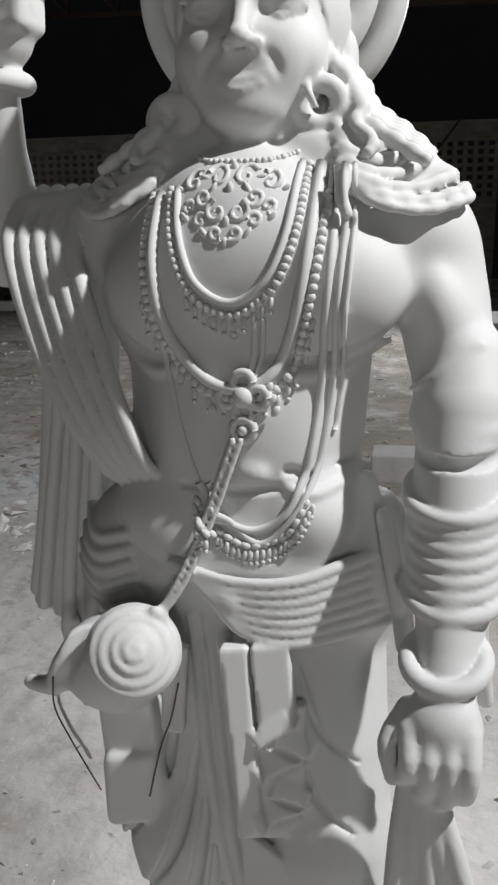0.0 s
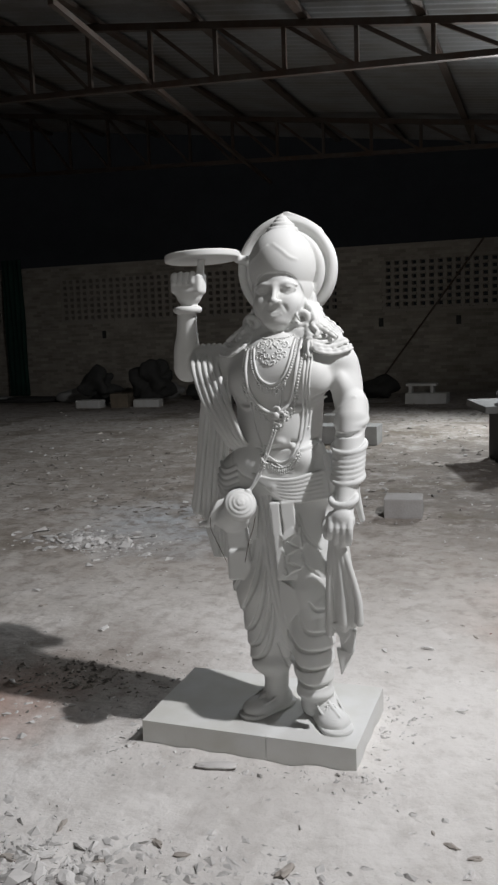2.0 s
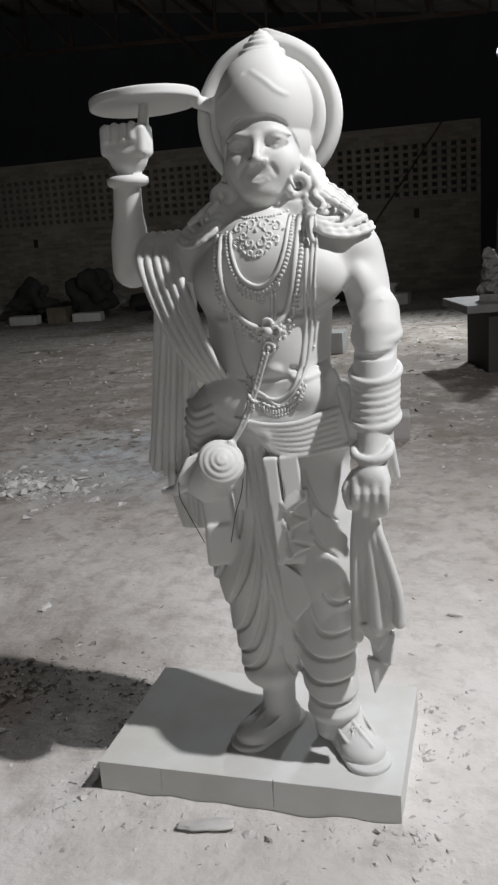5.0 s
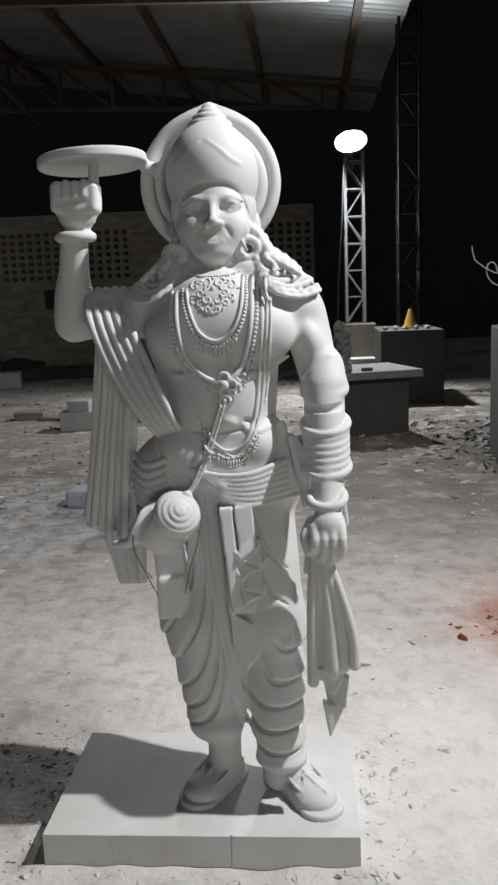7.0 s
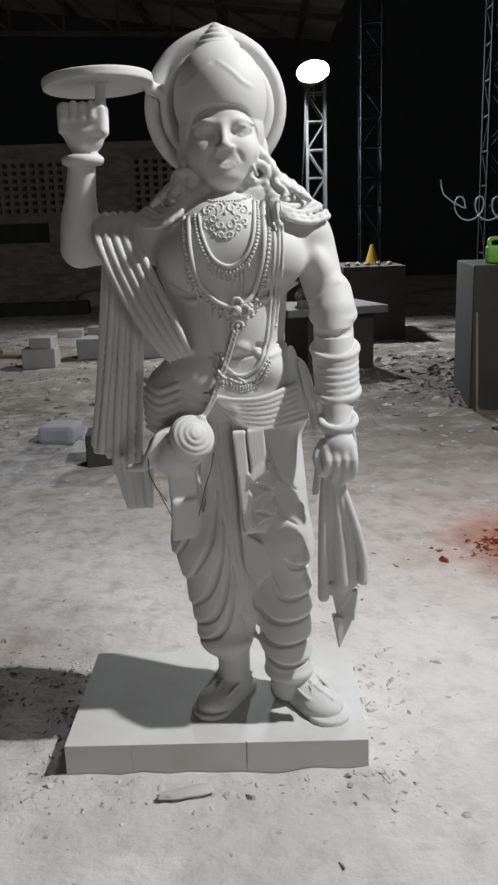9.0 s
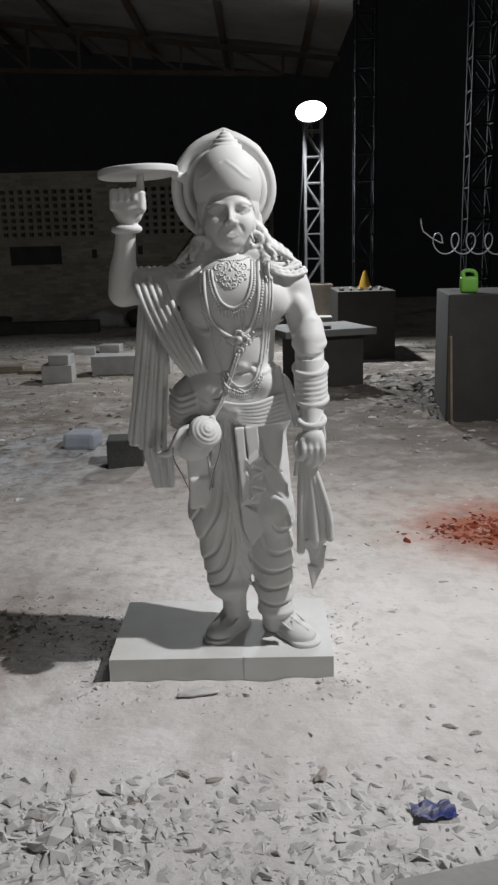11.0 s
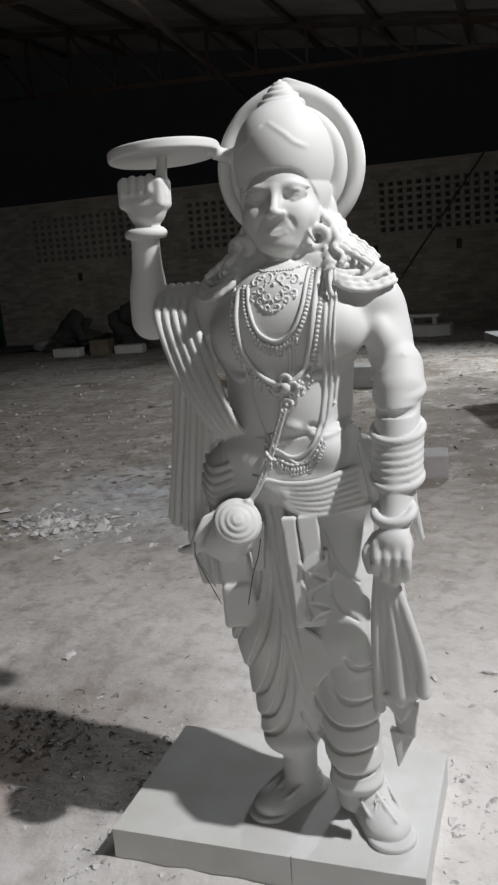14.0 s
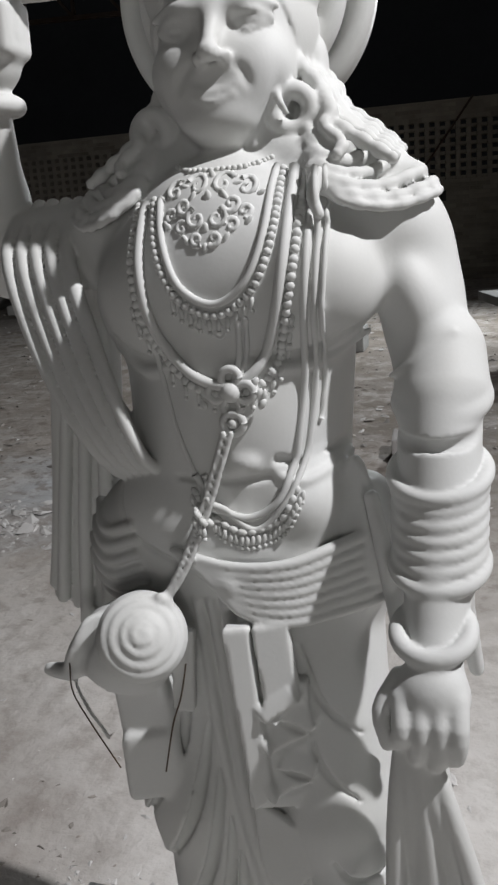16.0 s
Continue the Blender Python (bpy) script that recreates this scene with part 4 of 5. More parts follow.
# hip scarf: bands that sweep across the front, and side gathers
for i in range(7):
    f = i / 6
    pts = []
    for x, z in ((0.000 + 0.050 * f, 0.990 - 0.040 * f), (0.075 + 0.015 * f, 0.972 - 0.064 * f), (0.150, 0.972 - 0.080 * f), (0.212, 0.988 - 0.092 * f), (0.268 - 0.004 * f, 0.998 - 0.100 * f)):
        u = (x - 0.06) / 0.19
        pts.append((x, -0.112 - 0.004 * f + 0.085 * max(0.0, u) ** 2.4, z))
    strand(pts, 0.0060, 0.0090, 0.0025, 24)
egg((0.135, 0.01, 0.945), (0.118, 0.098, 0.066), 0.004)
egg((-0.105, 0.035, 0.945), (0.075, 0.100, 0.105), 0.02)
for i in range(7):
    f = i / 6
    ridge([(-0.168, 1.010 - 0.13 * f), (-0.125, 0.990 - 0.13 * f), (-0.070, 1.012 - 0.14 * f)], 0.0080, 0.003, -0.001, 16)
strand([(-0.02, -0.06, 0.985), (0.03, -0.095, 0.965), (0.075, -0.112, 0.945)], 0.012, 0.009, 0.012, 8)
# front panel: two flat pleats, then zigzag folds and a pointed flap
def flap(xz, lift, half, tilt):
    p = np.array(xz)
    ys = [front(x, z) for x, z in list(p) + [p.mean(0)]]
    prism(xz, float(np.mean(sorted(y for y in ys if y is not None)[:3])) - lift, half, 0.001, tilt, 0.0035)


flap([(0.074, 0.80), (0.166, 0.80), (0.168, 0.60), (0.080, 0.60)], 0.006, 0.010, (0.30, 0.0))
flap([(0.103, 0.893), (0.149, 0.893), (0.158, 0.775), (0.116, 0.748)], 0.004, 0.010, (0.38, 0.0))
flap([(0.067, 0.893), (0.100, 0.893), (0.116, 0.625), (0.090, 0.610)], 0.009, 0.011, (0.40, 0.0))
layers(([(0.118, 0.748), (0.162, 0.776)], [(0.118, 0.746), (0.169, 0.720)], [(0.120, 0.692), (0.169, 0.717)], [(0.122, 0.664), (0.169, 0.648)], [(0.120, 0.618), (0.166, 0.640)]), 0.010, 0.034, 0.0065, only=True)
flap([(0.079, 0.606), (0.194, 0.530), (0.120, 0.440), (0.086, 0.503)], 0.005, 0.007, (0.10, 0.10))
# shoes: wide round toes, a low sole, a seam over the toe and laces
for (hx, hy), (tx, ty), ww in (((0.196, -0.010), (0.312, -0.190), 0.058), ((0.062, -0.010), (-0.022, -0.150), 0.054)):
    dx, dy = tx - hx, ty - hy
    ln = math.hypot(dx, dy)
    ang = math.degrees(math.atan2(dy, dx))
    sx, sy = -dy / ln, dx / ln

    def on_shoe(q, w, z):
        return (hx + q * dx + sx * w, hy + q * dy + sy * w, z)

    egg(on_shoe(0.50, 0, 0.112), (ln / 2 + 0.020, ww * 0.92, 0.034), 0.01, (0, 0, ang))
    egg(on_shoe(0.82, 0, 0.110), (0.060, ww, 0.033), 0.012, (0, 0, ang))
    egg(on_shoe(0.18, 0, 0.117), (0.055, ww * 0.86, 0.048), 0.015, (0, 0, ang))
    for q in np.linspace(0.05, 0.95, 7):
        w = ww * (0.90 + 0.14 * q)
        disc(on_shoe(q, 0, 0.096), w, 0.008, 0.002, round_=0.004)
    egg(on_shoe(0.30, 0, 0.140), (ln * 0.32, ww * 0.74, 0.032), 0.015, (0, 10, ang))
    strand([on_shoe(0.12, 0.050, 0.156), on_shoe(0.45, 0.043, 0.146), on_shoe(0.78, 0.040, 0.134), on_shoe(0.98, 0.018, 0.130), on_shoe(1.02, 0, 0.130), on_shoe(0.98, -0.018, 0.130), on_shoe(0.78, -0.040, 0.134), on_shoe(0.45, -0.043, 0.146), on_shoe(0.12, -0.050, 0.156)], 0.0046, 0.0046, 0.002, 34)
    for q in (0.34, 0.42, 0.50, 0.58, 0.66):
        hw = 0.030
        z = 0.172 - 0.040 * q
        strand([on_shoe(q, hw, z - 0.012), on_shoe(q + 0.03, 0, z), on_shoe(q + 0.05, -hw, z - 0.012)], 0.0038, 0.0038, 0.001, 8)
    for w in (-0.032, -0.016, 0.0, 0.016, 0.032):
        strand([on_shoe(0.62, w * 0.35, 0.152), on_shoe(0.80, w * 0.8, 0.144 - abs(w) * 0.2), on_shoe(0.97, w, 0.134 - abs(w) * 0.25)], 0.0026, 0.0022, 0.002, 8)
    strand([on_shoe(0.30, 0, 0.170), on_shoe(0.55, 0.0, 0.155), on_shoe(0.80, 0.004, 0.146), on_shoe(1.0, 0.010, 0.138)], 0.0045, 0.0040, 0.002, 12)

# cloth hanging from the lowered hand
limb((0.322, -0.150, 0.82), (0.345, -0.138, 0.49), 0.024, 0.040, 0.008, 1.9)
for i in range(5):
    f = i / 4 - 0.5
    strand([(0.316 + 0.02 * f, -0.185 + 0.02 * abs(f), 0.805), (0.330 + 0.065 * f, -0.190, 0.70), (0.345 + 0.100 * f, -0.194 + 0.012 * (i % 2), 0.58), (0.347 + 0.104 * f, -0.196 + 0.012 * (i % 2), 0.475 + 0.045 * f)], 0.0105, 0.0150, 0.002, 14)
prism([(0.300, 0.49), (0.400, 0.510), (0.345, 0.420)], -0.185, 0.014, 0.002, (0.3, 0.2))
prism([(0.318, 0.455), (0.386, 0.468), (0.376, 0.381), (0.330, 0.395)], -0.178, 0.014, 0.001, (-0.35, 0.1))
prism([(0.316, 0.400), (0.374, 0.384), (0.334, 0.302)], -0.190, 0.012, 0.001, (0.2, 0.1))
limb((0.300, -0.09, 0.80), (0.285, -0.06, 0.70), 0.014, 0.010, 0.01)

# shawl: folds over the shoulder and across the chest, and the long fall behind
limb((-0.255, 0.10, 1.390), (-0.19, 0.10, 1.40), 0.055, 0.048, 0.02)
strand([(-0.245, 0.085, 1.40), (-0.200, 0.035, 1.28), (-0.135, 0.000, 1.18), (-0.105, 0.000, 1.13)], 0.032, 0.018, 0.006, 10, flat=0.6)
for i in range(5):
    f = i / 4
    strand([(-0.290 + 0.096 * f, 0.120 - 0.01 * f, 1.446), (-0.270 + 0.100 * f, 0.018 - 0.01 * f, 1.378), (-0.216 + 0.104 * f, -0.034 - 0.020 * f, 1.262), (-0.156 + 0.088 * f, -0.060 - 0.026 * f, 1.160 + 0.012 * f), (-0.112 + 0.070 * f, -0.058 - 0.028 * f, 1.095 + 0.016 * f), (-0.084 + 0.055 * f, -0.040 - 0.020 * f, 1.065 + 0.018 * f)], 0.0120, 0.0082, 0.0005, 26)
for i in range(7):
    f = i / 6
    strand([(-0.262 + 0.10 * f, 0.130, 1.38), (-0.290 + 0.10 * f, 0.150 - 0.014 * (i % 2), 1.15), (-0.328 + 0.118 * f, 0.150 - 0.016 * (i % 2), 0.92), (-0.350 + 0.125 * f, 0.150 - 0.016 * (i % 2), 0.80 - 0.018 * i)], 0.0102, 0.0118, 0.003, 16)
brick_of((-0.262, 0.156, 1.06), (0.060, 0.013, 0.30), 0.004, (0, 7, 0), 0.010)
prism([(-0.300, 0.745), (-0.180, 0.765), (-0.186, 0.600), (-0.262, 0.605)], 0.142, 0.014, 0.004, (0.15, 0.1), 0.006)
for i in range(3):
    limb((-0.270 + 0.032 * i, 0.130, 0.76), (-0.252 + 0.026 * i, 0.126, 0.615), 0.008, 0.010, 0.004)

# pot with a spiral lid hung at the hip, and the packet below it
egg((-0.085, -0.105, 0.838), (0.074, 0.068, 0.066), 0.015)
LID = np.array((-0.036, -0.160, 0.886))
TILT = np.array(Euler((radians(60), 0, radians(28))).to_matrix())
ax = TILT @ np.array((0, 0, 1.0))
disc(LID, 0.060, 0.014, 0.003, (60, 0, 28), 0.007)
disc(LID + ax * 0.012, 0.056, 0.010, 0.002, (60, 0, 28), 0.007)
disc(LID + ax * 0.020, 0.045, 0.009, 0.004, (60, 0, 28), 0.006)
disc(LID + ax * 0.027, 0.030, 0.009, 0.005, (60, 0, 28), 0.006)
disc(LID + ax * 0.032, 0.016, 0.009, 0.006, (60, 0, 28), 0.006)
spiral = []
for q in np.linspace(0, 1, 40):
    a = q * 2 * math.pi * 2.6
    rr = 0.046 * (1 - 0.9 * q)
    spiral.append(LID + ax * (0.031 + 0.012 * q) + TILT @ np.array((rr * math.cos(a), rr * math.sin(a), 0)))
strand(spiral, 0.0028, 0.0024, 0.003, 60, cut=True)
strand([(-0.115, -0.140, 0.875), (-0.142, -0.145, 0.840), (-0.164, -0.135, 0.808), (-0.205, -0.125, 0.800)], 0.024, 0.010, 0.012, 8)
strand([(-0.108, -0.155, 0.900), (-0.128, -0.170, 0.862), (-0.142, -0.165, 0.826)], 0.018, 0.014, 0.006, 7, cut=True)
prism([(-0.108, 0.790), (-0.032, 0.790), (-0.028, 0.700), (-0.106, 0.700)], -0.098, 0.024, 0.006, (0.15, -0.10), 0.010)
prism([(-0.104, 0.708), (-0.027, 0.716), (-0.021, 0.598), (-0.106, 0.588)], -0.108, 0.016, 0.006, (0.25, -0.08), 0.014)
prism([(-0.013, 0.880), (0.019, 0.876), (0.010, 0.750), (-0.022, 0.750)], -0.112, 0.008, 0.002)
for dx in (0.0, 0.010):
    strand([(0.080 + dx, -0.104, 1.150), (0.045 + dx, -0.112, 1.05), (0.012 + dx, -0.128, 0.97), (-0.018 + dx * 0.6, -0.138, 0.920)], 0.0042, 0.0042, 0.002, 14)
strand([(-0.020, -0.140, 0.925), (-0.012, -0.144, 0.935), (-0.004, -0.138, 0.925)], 0.008, 0.008, 0.004, 5)
# cords that hang from the pot
strand([(-0.160, -0.140, 0.805), (-0.145, -0.145, 0.765), (-0.110, -0.150, 0.715)], 0.003, 0.003, 0.002, 8)

SHIFT[0] = lambda z: 0.07 * min(1.0, max(0.0, (z - 1.45) / 0.12))
# locks of hair on both shoulders, in layers with scalloped ends
def hair_fall(side, reach):
    """Wavy locks that drop from behind the ear and spread over the shoulder in terraces, the lowest ribbed like a fringe."""
    cx = 0.061

    def at(x, y, z):
        return (cx + side * (x - cx) * (reach if side < 0 else 1.0), y, z)

    limb(at(0.160, 0.062, 1.575), at(0.202, 0.062, 1.490), 0.026, 0.042, 0.015)
    limb(at(0.205, 0.068, 1.480), at(0.298, 0.066, 1.444), 0.044, 0.024, 0.015)
    limb(at(0.105, 0.055, 1.500), at(0.165, 0.035, 1.470), 0.042, 0.036, 0.02)
    for i in range(5):
        y = 0.098 - 0.024 * i
        strand([at(0.150, y + 0.012, 1.606), at(0.186, y, 1.580 - 0.004 * i), at(0.206, y - 0.004, 1.545 - 0.006 * i), at(0.246, y, 1.516 - 0.006 * i), at(0.284, y, 1.484 - 0.004 * i)], 0.0105, 0.0085, 0.004, 36, wavy=0.18)
    for i in range(4):
        x, y = 0.150 + 0.012 * i, 0.050 - 0.016 * i
        strand([at(x, y + 0.01, 1.600 - 0.012 * i), at(x + 0.020, y - 0.008, 1.575 - 0.014 * i), at(x + 0.014, y - 0.014, 1.548 - 0.012 * i), at(x + 0.038, y - 0.018, 1.520 - 0.010 * i), at(x + 0.034, y - 0.024, 1.495 - 0.006 * i)], 0.0088, 0.0078, 0.004, 26, wavy=0.12)
    rows = ((0.172, 1.515, 0.240, 1.512, 0.0100), (0.176, 1.496, 0.262, 1.492, 0.0100), (0.182, 1.478, 0.288, 1.474, 0.0095), (0.188, 1.463, 0.314, 1.455, 0.0095), (0.192, 1.450, 0.330, 1.440, 0.0085), (0.198, 1.440, 0.338, 1.430, 0.0065))
    for n, (xa, za, xb, zb, r) in enumerate(rows):
        ya = 0.010 - 0.0065 * n
        strand([at(xa, ya, za), at(xa + 0.3 * (xb - xa), ya - 0.012, za - 0.022), at(xa + 0.65 * (xb - xa), ya + 0.012, 0.5 * (za + zb) - 0.024), at(xb - 0.008, ya + 0.046, zb - 0.008), at(xb, ya + 0.070, zb - 0.002)], r * 1.05, r * 0.9, 0.0035, 40, wavy=0.12 if n > 3 else 0.06)


hair_fall(1, 1.0)
hair_fall(-1, 0.82)
strand([(0.200, -0.030, 1.455), (0.196, -0.046, 1.430), (0.204, -0.052, 1.408)], 0.009, 0.007, 0.003, 8)
SHIFT[0] = lambda z: 0.075
# ring earrings
ring((-0.040, -0.025, 1.525), 0.024, 0.0135, 0.003, (90, 0, -10))
ring((0.154, -0.030, 1.538), 0.024, 0.0125, 0.003, (90, 0, 16))
strand([(0.140, -0.050, 1.560), (0.146, -0.056, 1.545), (0.152, -0.048, 1.533)], 0.006, 0.004, 0.003, 6)


SHIFT[0] = lambda z: 0.0


def surface():
    """Turns the field into one skin (surface nets)."""
    inside = FIELD < 0
    cells = inside[:-1, :-1, :-1]
    total = np.zeros(cells.shape, np.int8)
    for dx in (0, 1):
        for dy in (0, 1):
            for dz in (0, 1):
                total += inside[dx : NX - 1 + dx, dy : NY - 1 + dy, dz : NZ - 1 + dz]
    active = np.argwhere((total > 0) & (total < 8))
    index = np.full(cells.shape, -1, np.int64)
    index[tuple(active.T)] = np.arange(len(active))
    acc, cnt = np.zeros((len(active), 3)), np.zeros(len(active))
    corners = [(a, b, c) for a in (0, 1) for b in (0, 1) for c in (0, 1)]
    i, j, k = active.T
    for p in corners:
        for axis_ in range(3):
            if p[axis_]:
                continue
            q = list(p)
            q[axis_] = 1
            fa = FIELD[i + p[0], j + p[1], k + p[2]].astype(float)
            fb = FIELD[i + q[0], j + q[1], k + q[2]].astype(float)
            cross = (fa < 0) != (fb < 0)
            t = np.where(cross, fa / np.where(cross, fa - fb, 1), 0)
            point = np.tile(np.array(p, float), (len(active), 1))
            point[:, axis_] += t
            acc[cross] += point[cross]
            cnt[cross] += 1
    verts = LO + VOX * (active + acc / cnt[:, None])
    quads = []
    for axis_ in range(3):
        a, b = [(1, 2), (2, 0), (0, 1)][axis_]
        f0 = [slice(None)] * 3
        f1 = [slice(None)] * 3
        f0[axis_], f1[axis_] = slice(0, -1), slice(1, None)
        s0, s1 = inside[tuple(f0)], inside[tuple(f1)]
        e = np.argwhere(s0 != s1)
        ok = (e[:, a] > 0) & (e[:, b] > 0) & (e[:, a] < cells.shape[a]) & (e[:, b] < cells.shape[b])
        e = e[ok]
        flip = ~s0[tuple(e.T)]
        ids = []
        for da, db in ((-1, -1), (0, -1), (0, 0), (-1, 0)):
            c = e.copy()
            c[:, a] += da
            c[:, b] += db
            ids.append(index[tuple(c.T)])
        q = np.stack(ids, 1)
        q[flip] = q[flip][:, ::-1]
        quads.append(q[(q >= 0).all(1)])
    return verts, np.concatenate(quads)


JV, JF = [], []


def jewel(verts, faces):
    n = len(JV)
    JV.extend(tuple(v) for v in verts)
    JF.extend(tuple(i + n for i in f) for f in faces)


BEAD = bmesh.new()
bmesh.ops.create_icosphere(BEAD, subdivisions=2, radius=1.0)
BEAD_V = np.array([v.co[:] for v in BEAD.verts])
BEAD_F = [tuple(v.index for v in f.verts) for f in BEAD.faces]
BEAD.free()


def bead(at, r, stretch=(1, 1, 1), turn=0.0):
    c, s = math.cos(turn), math.sin(turn)
    p = BEAD_V * np.array(stretch) * r
    p = np.stack([c * p[:, 0] + s * p[:, 2], p[:, 1], -s * p[:, 0] + c * p[:, 2]], 1)
    jewel(p + np.array(at), BEAD_F)


def cord(xz, r, lift=0.002, n=60):
    jewel(*sweep(on_body(xz, lift, n), r, 8))


def bead_row(xz, r, gap, lift=0.002, stretch=(1, 1, 1)):
    p = on_body(xz, lift, 240)
    run, want = 0.0, 0.0
    for a, b in zip(p, p[1:]):
        run += np.linalg.norm(b - a)
        if run >= want:
            bead(b, r, stretch, math.atan2(b[0] - a[0], b[2] - a[2]))
            want += gap


def curl(x, z, r, spin, hand=1, rt=0.0032, turns=1.15):
    """A small carved scroll."""
    pts = []
    for q in np.linspace(0, 1, 14):
        a = spin + hand * q * turns * 6.283
        rr = r * (1 - 0.8 * q)
        px, pz = x + rr * math.cos(a), z + rr * math.sin(a)
        pts.append((px, (front(px, pz) or -0.1) + 0.0012, pz))
    jewel(*sweep(pts, np.linspace(rt, rt * 0.55, 14), 6))


# bib of mirrored scrolls and leaves at the throat
for side in (-1, 1):
    for n, (dx, z, r, spin, turn) in enumerate(((0.016, 1.452, 0.0145, 0.4, 1), (0.046, 1.446, 0.0130, 2.2, -1), (0.030, 1.428, 0.0120, 3.6, 1), (0.013, 1.412, 0.0135, 1.2, -1), (0.046, 1.418, 0.0090, 5.0, 1), (0.032, 1.402, 0.0095, 2.8, -1), (0.011, 1.388, 0.0090, 4.0, 1))):
        curl(0.068 + side * dx, z, r, spin if side > 0 else math.pi - spin, side * turn, 0.0047)
    for dx, z, a in ((0.060, 1.436, 0.9), (0.050, 1.404, 0.7), (0.024, 1.386, 0.6), (0.030, 1.450, 1.2), (0.022, 1.436, -0.5)):
        lx = 0.068 + side * dx
        bead((lx, (front(lx, z) or -0.1) + 0.002, z), 0.0075, (0.5, 0.5, 1.5), side * a)
    bead_row([(0.068 + side * 0.004, 1.470), (0.068 + side * 0.040, 1.472), (0.068 + side * 0.066, 1.482)], 0.0040, 0.0075, 0.0)
for z in (1.462, 1.438, 1.400, 1.376):
    bead((0.068, (front(0.068, z) or -0.1) + 0.001, z), 0.0058, (0.8, 0.6, 1.4))
NECK_A = [(0.000, 1.440), (0.010, 1.385), (0.034, 1.332), (0.076, 1.310), (0.116, 1.335), (0.138, 1.39), (0.142, 1.470)]
NECK_B = [(-0.010, 1.440), (0.000, 1.378), (0.028, 1.320), (0.077, 1.296), (0.124, 1.325), (0.148, 1.385), (0.150, 1.470)]
NECK_C = [(-0.026, 1.435), (-0.022, 1.35), (-0.004, 1.275), (0.040, 1.222), (0.088, 1.208), (0.126, 1.232), (0.150, 1.29), (0.164, 1.37), (0.164, 1.468)]
NECK_D = [(x + 0.013 * (1 if x > 0.11 else -1 if x < 0.0 else (x - 0.055) / 0.055), z - (0.012 if z < 1.25 else 0.0)) for x, z in NECK_C]
NECK_E = [(0.030, 1.09), (0.050, 1.052), (0.095, 1.030), (0.135, 1.048), (0.156, 1.09), (0.168, 1.15), (0.182, 1.27), (0.190, 1.37), (0.186, 1.464)]
cord(NECK_A, 0.0052)
bead_row(NECK_B, 0.0056, 0.0098)
cord(NECK_C, 0.0072, 0.004)
cord(NECK_D, 0.0038)
bead_row(NECK_D, 0.0062, 0.0108)
cord(NECK_E, 0.0052)
cord([(x + 0.012, z - (0.016 if z < 1.035 else 0)) for x, z in NECK_E], 0.0044)
cord([(x + 0.022, z - (0.02 if z < 1.035 else 0)) for x, z in NECK_E[5:]], 0.0036)
bead_row([(0.028, 1.066), (0.05, 1.034), (0.095, 1.012), (0.14, 1.028), (0.168, 1.075)], 0.0056, 0.0125, stretch=(0.8, 0.9, 1.3))
# drops that hang from the rows
for line, low, step in ((NECK_B, 1.33, 2), (NECK_D, 1.32, 2), ([(0.028, 1.066), (0.05, 1.034), (0.095, 1.012), (0.14, 1.028), (0.168, 1.075)], 1.1, 2)):
    for i, p in enumerate(on_body(line, 0, 56)):
        if p[2] < low and i % step == 0:
            x, z = p[0] + (p[0] - 0.085) * 0.06, p[2] - 0.012
            y = (front(x, z) or p[1]) - 0.001
            bead((x, y, z), 0.0046, (0.8, 0.8, 1.7), (x - 0.085) * 3)
            bead((x, y, z - 0.010), 0.0034)
for dx in (-0.024, 0.0, 0.024):
    curl(0.078 + dx, 1.284 - 0.010 * (dx == 0), 0.0105, 1.57 + dx * 60, 1 if dx < 0 else -1, 0.0034)
cord([(0.104, 1.290), (0.102, 1.25), (0.094, 1.215)], 0.0044, 0.001, 16)
cord([(0.114, 1.290), (0.111, 1.25), (0.101, 1.215)], 0.0036, 0.001, 12)
# round pendant with a boss, and a small one below it
PEND = np.array((0.090, (front(0.090, 1.200) or -0.13) - 0.004, 1.200))


def hoop(c, r, t):
    a = np.linspace(0, 2 * math.pi, 25)
    jewel(*sweep([(c[0] + r * math.cos(v), c[1], c[2] + r * math.sin(v)) for v in a], t, 8))


for a in range(4):
    hoop(PEND + np.array((0.0185 * math.cos(a * 1.571), 0.001, 0.0185 * math.sin(a * 1.571))), 0.0115, 0.0055)
bead(PEND + np.array((0, -0.002, 0)), 0.0135, (1, 0.9, 1))
hoop(PEND + np.array((0, 0, -0.040)), 0.0135, 0.0055)
bead(PEND + np.array((0, -0.001, -0.040)), 0.0075)
for s_ in (-1, 1):
    for q in range(3):
        bead(PEND + np.array((s_ * (0.031 + 0.004 * q), 0.003, 0.012 - 0.014 * q)), 0.0060, (0.8, 0.8, 1.3), s_ * 0.6)
# thread across the belly to the hip
cord([(-0.034, 1.40), (-0.016, 1.27), (0.008, 1.16), (0.030, 1.09)], 0.004, 0.001, 40)


def build_statue():
    verts, quads = surface()
    nv = len(verts)
    jv = np.array(JV)
    allv = np.vstack([verts, jv])
    me = bpy.data.meshes.new("stone_statue")
    faces = [tuple(q) for q in quads.tolist()] + [tuple(i + nv for i in f) for f in JF]
    me.from_pydata(allv.tolist(), [], faces)
    me.materials.append(MARBLE)
    me.polygons.foreach_set("use_smooth", [True] * len(me.polygons))
    me.update()
    ob = new("stone_statue", me)
    tagged(ob, "white carved stone statue holding up a round plate", "statue")


build_statue()


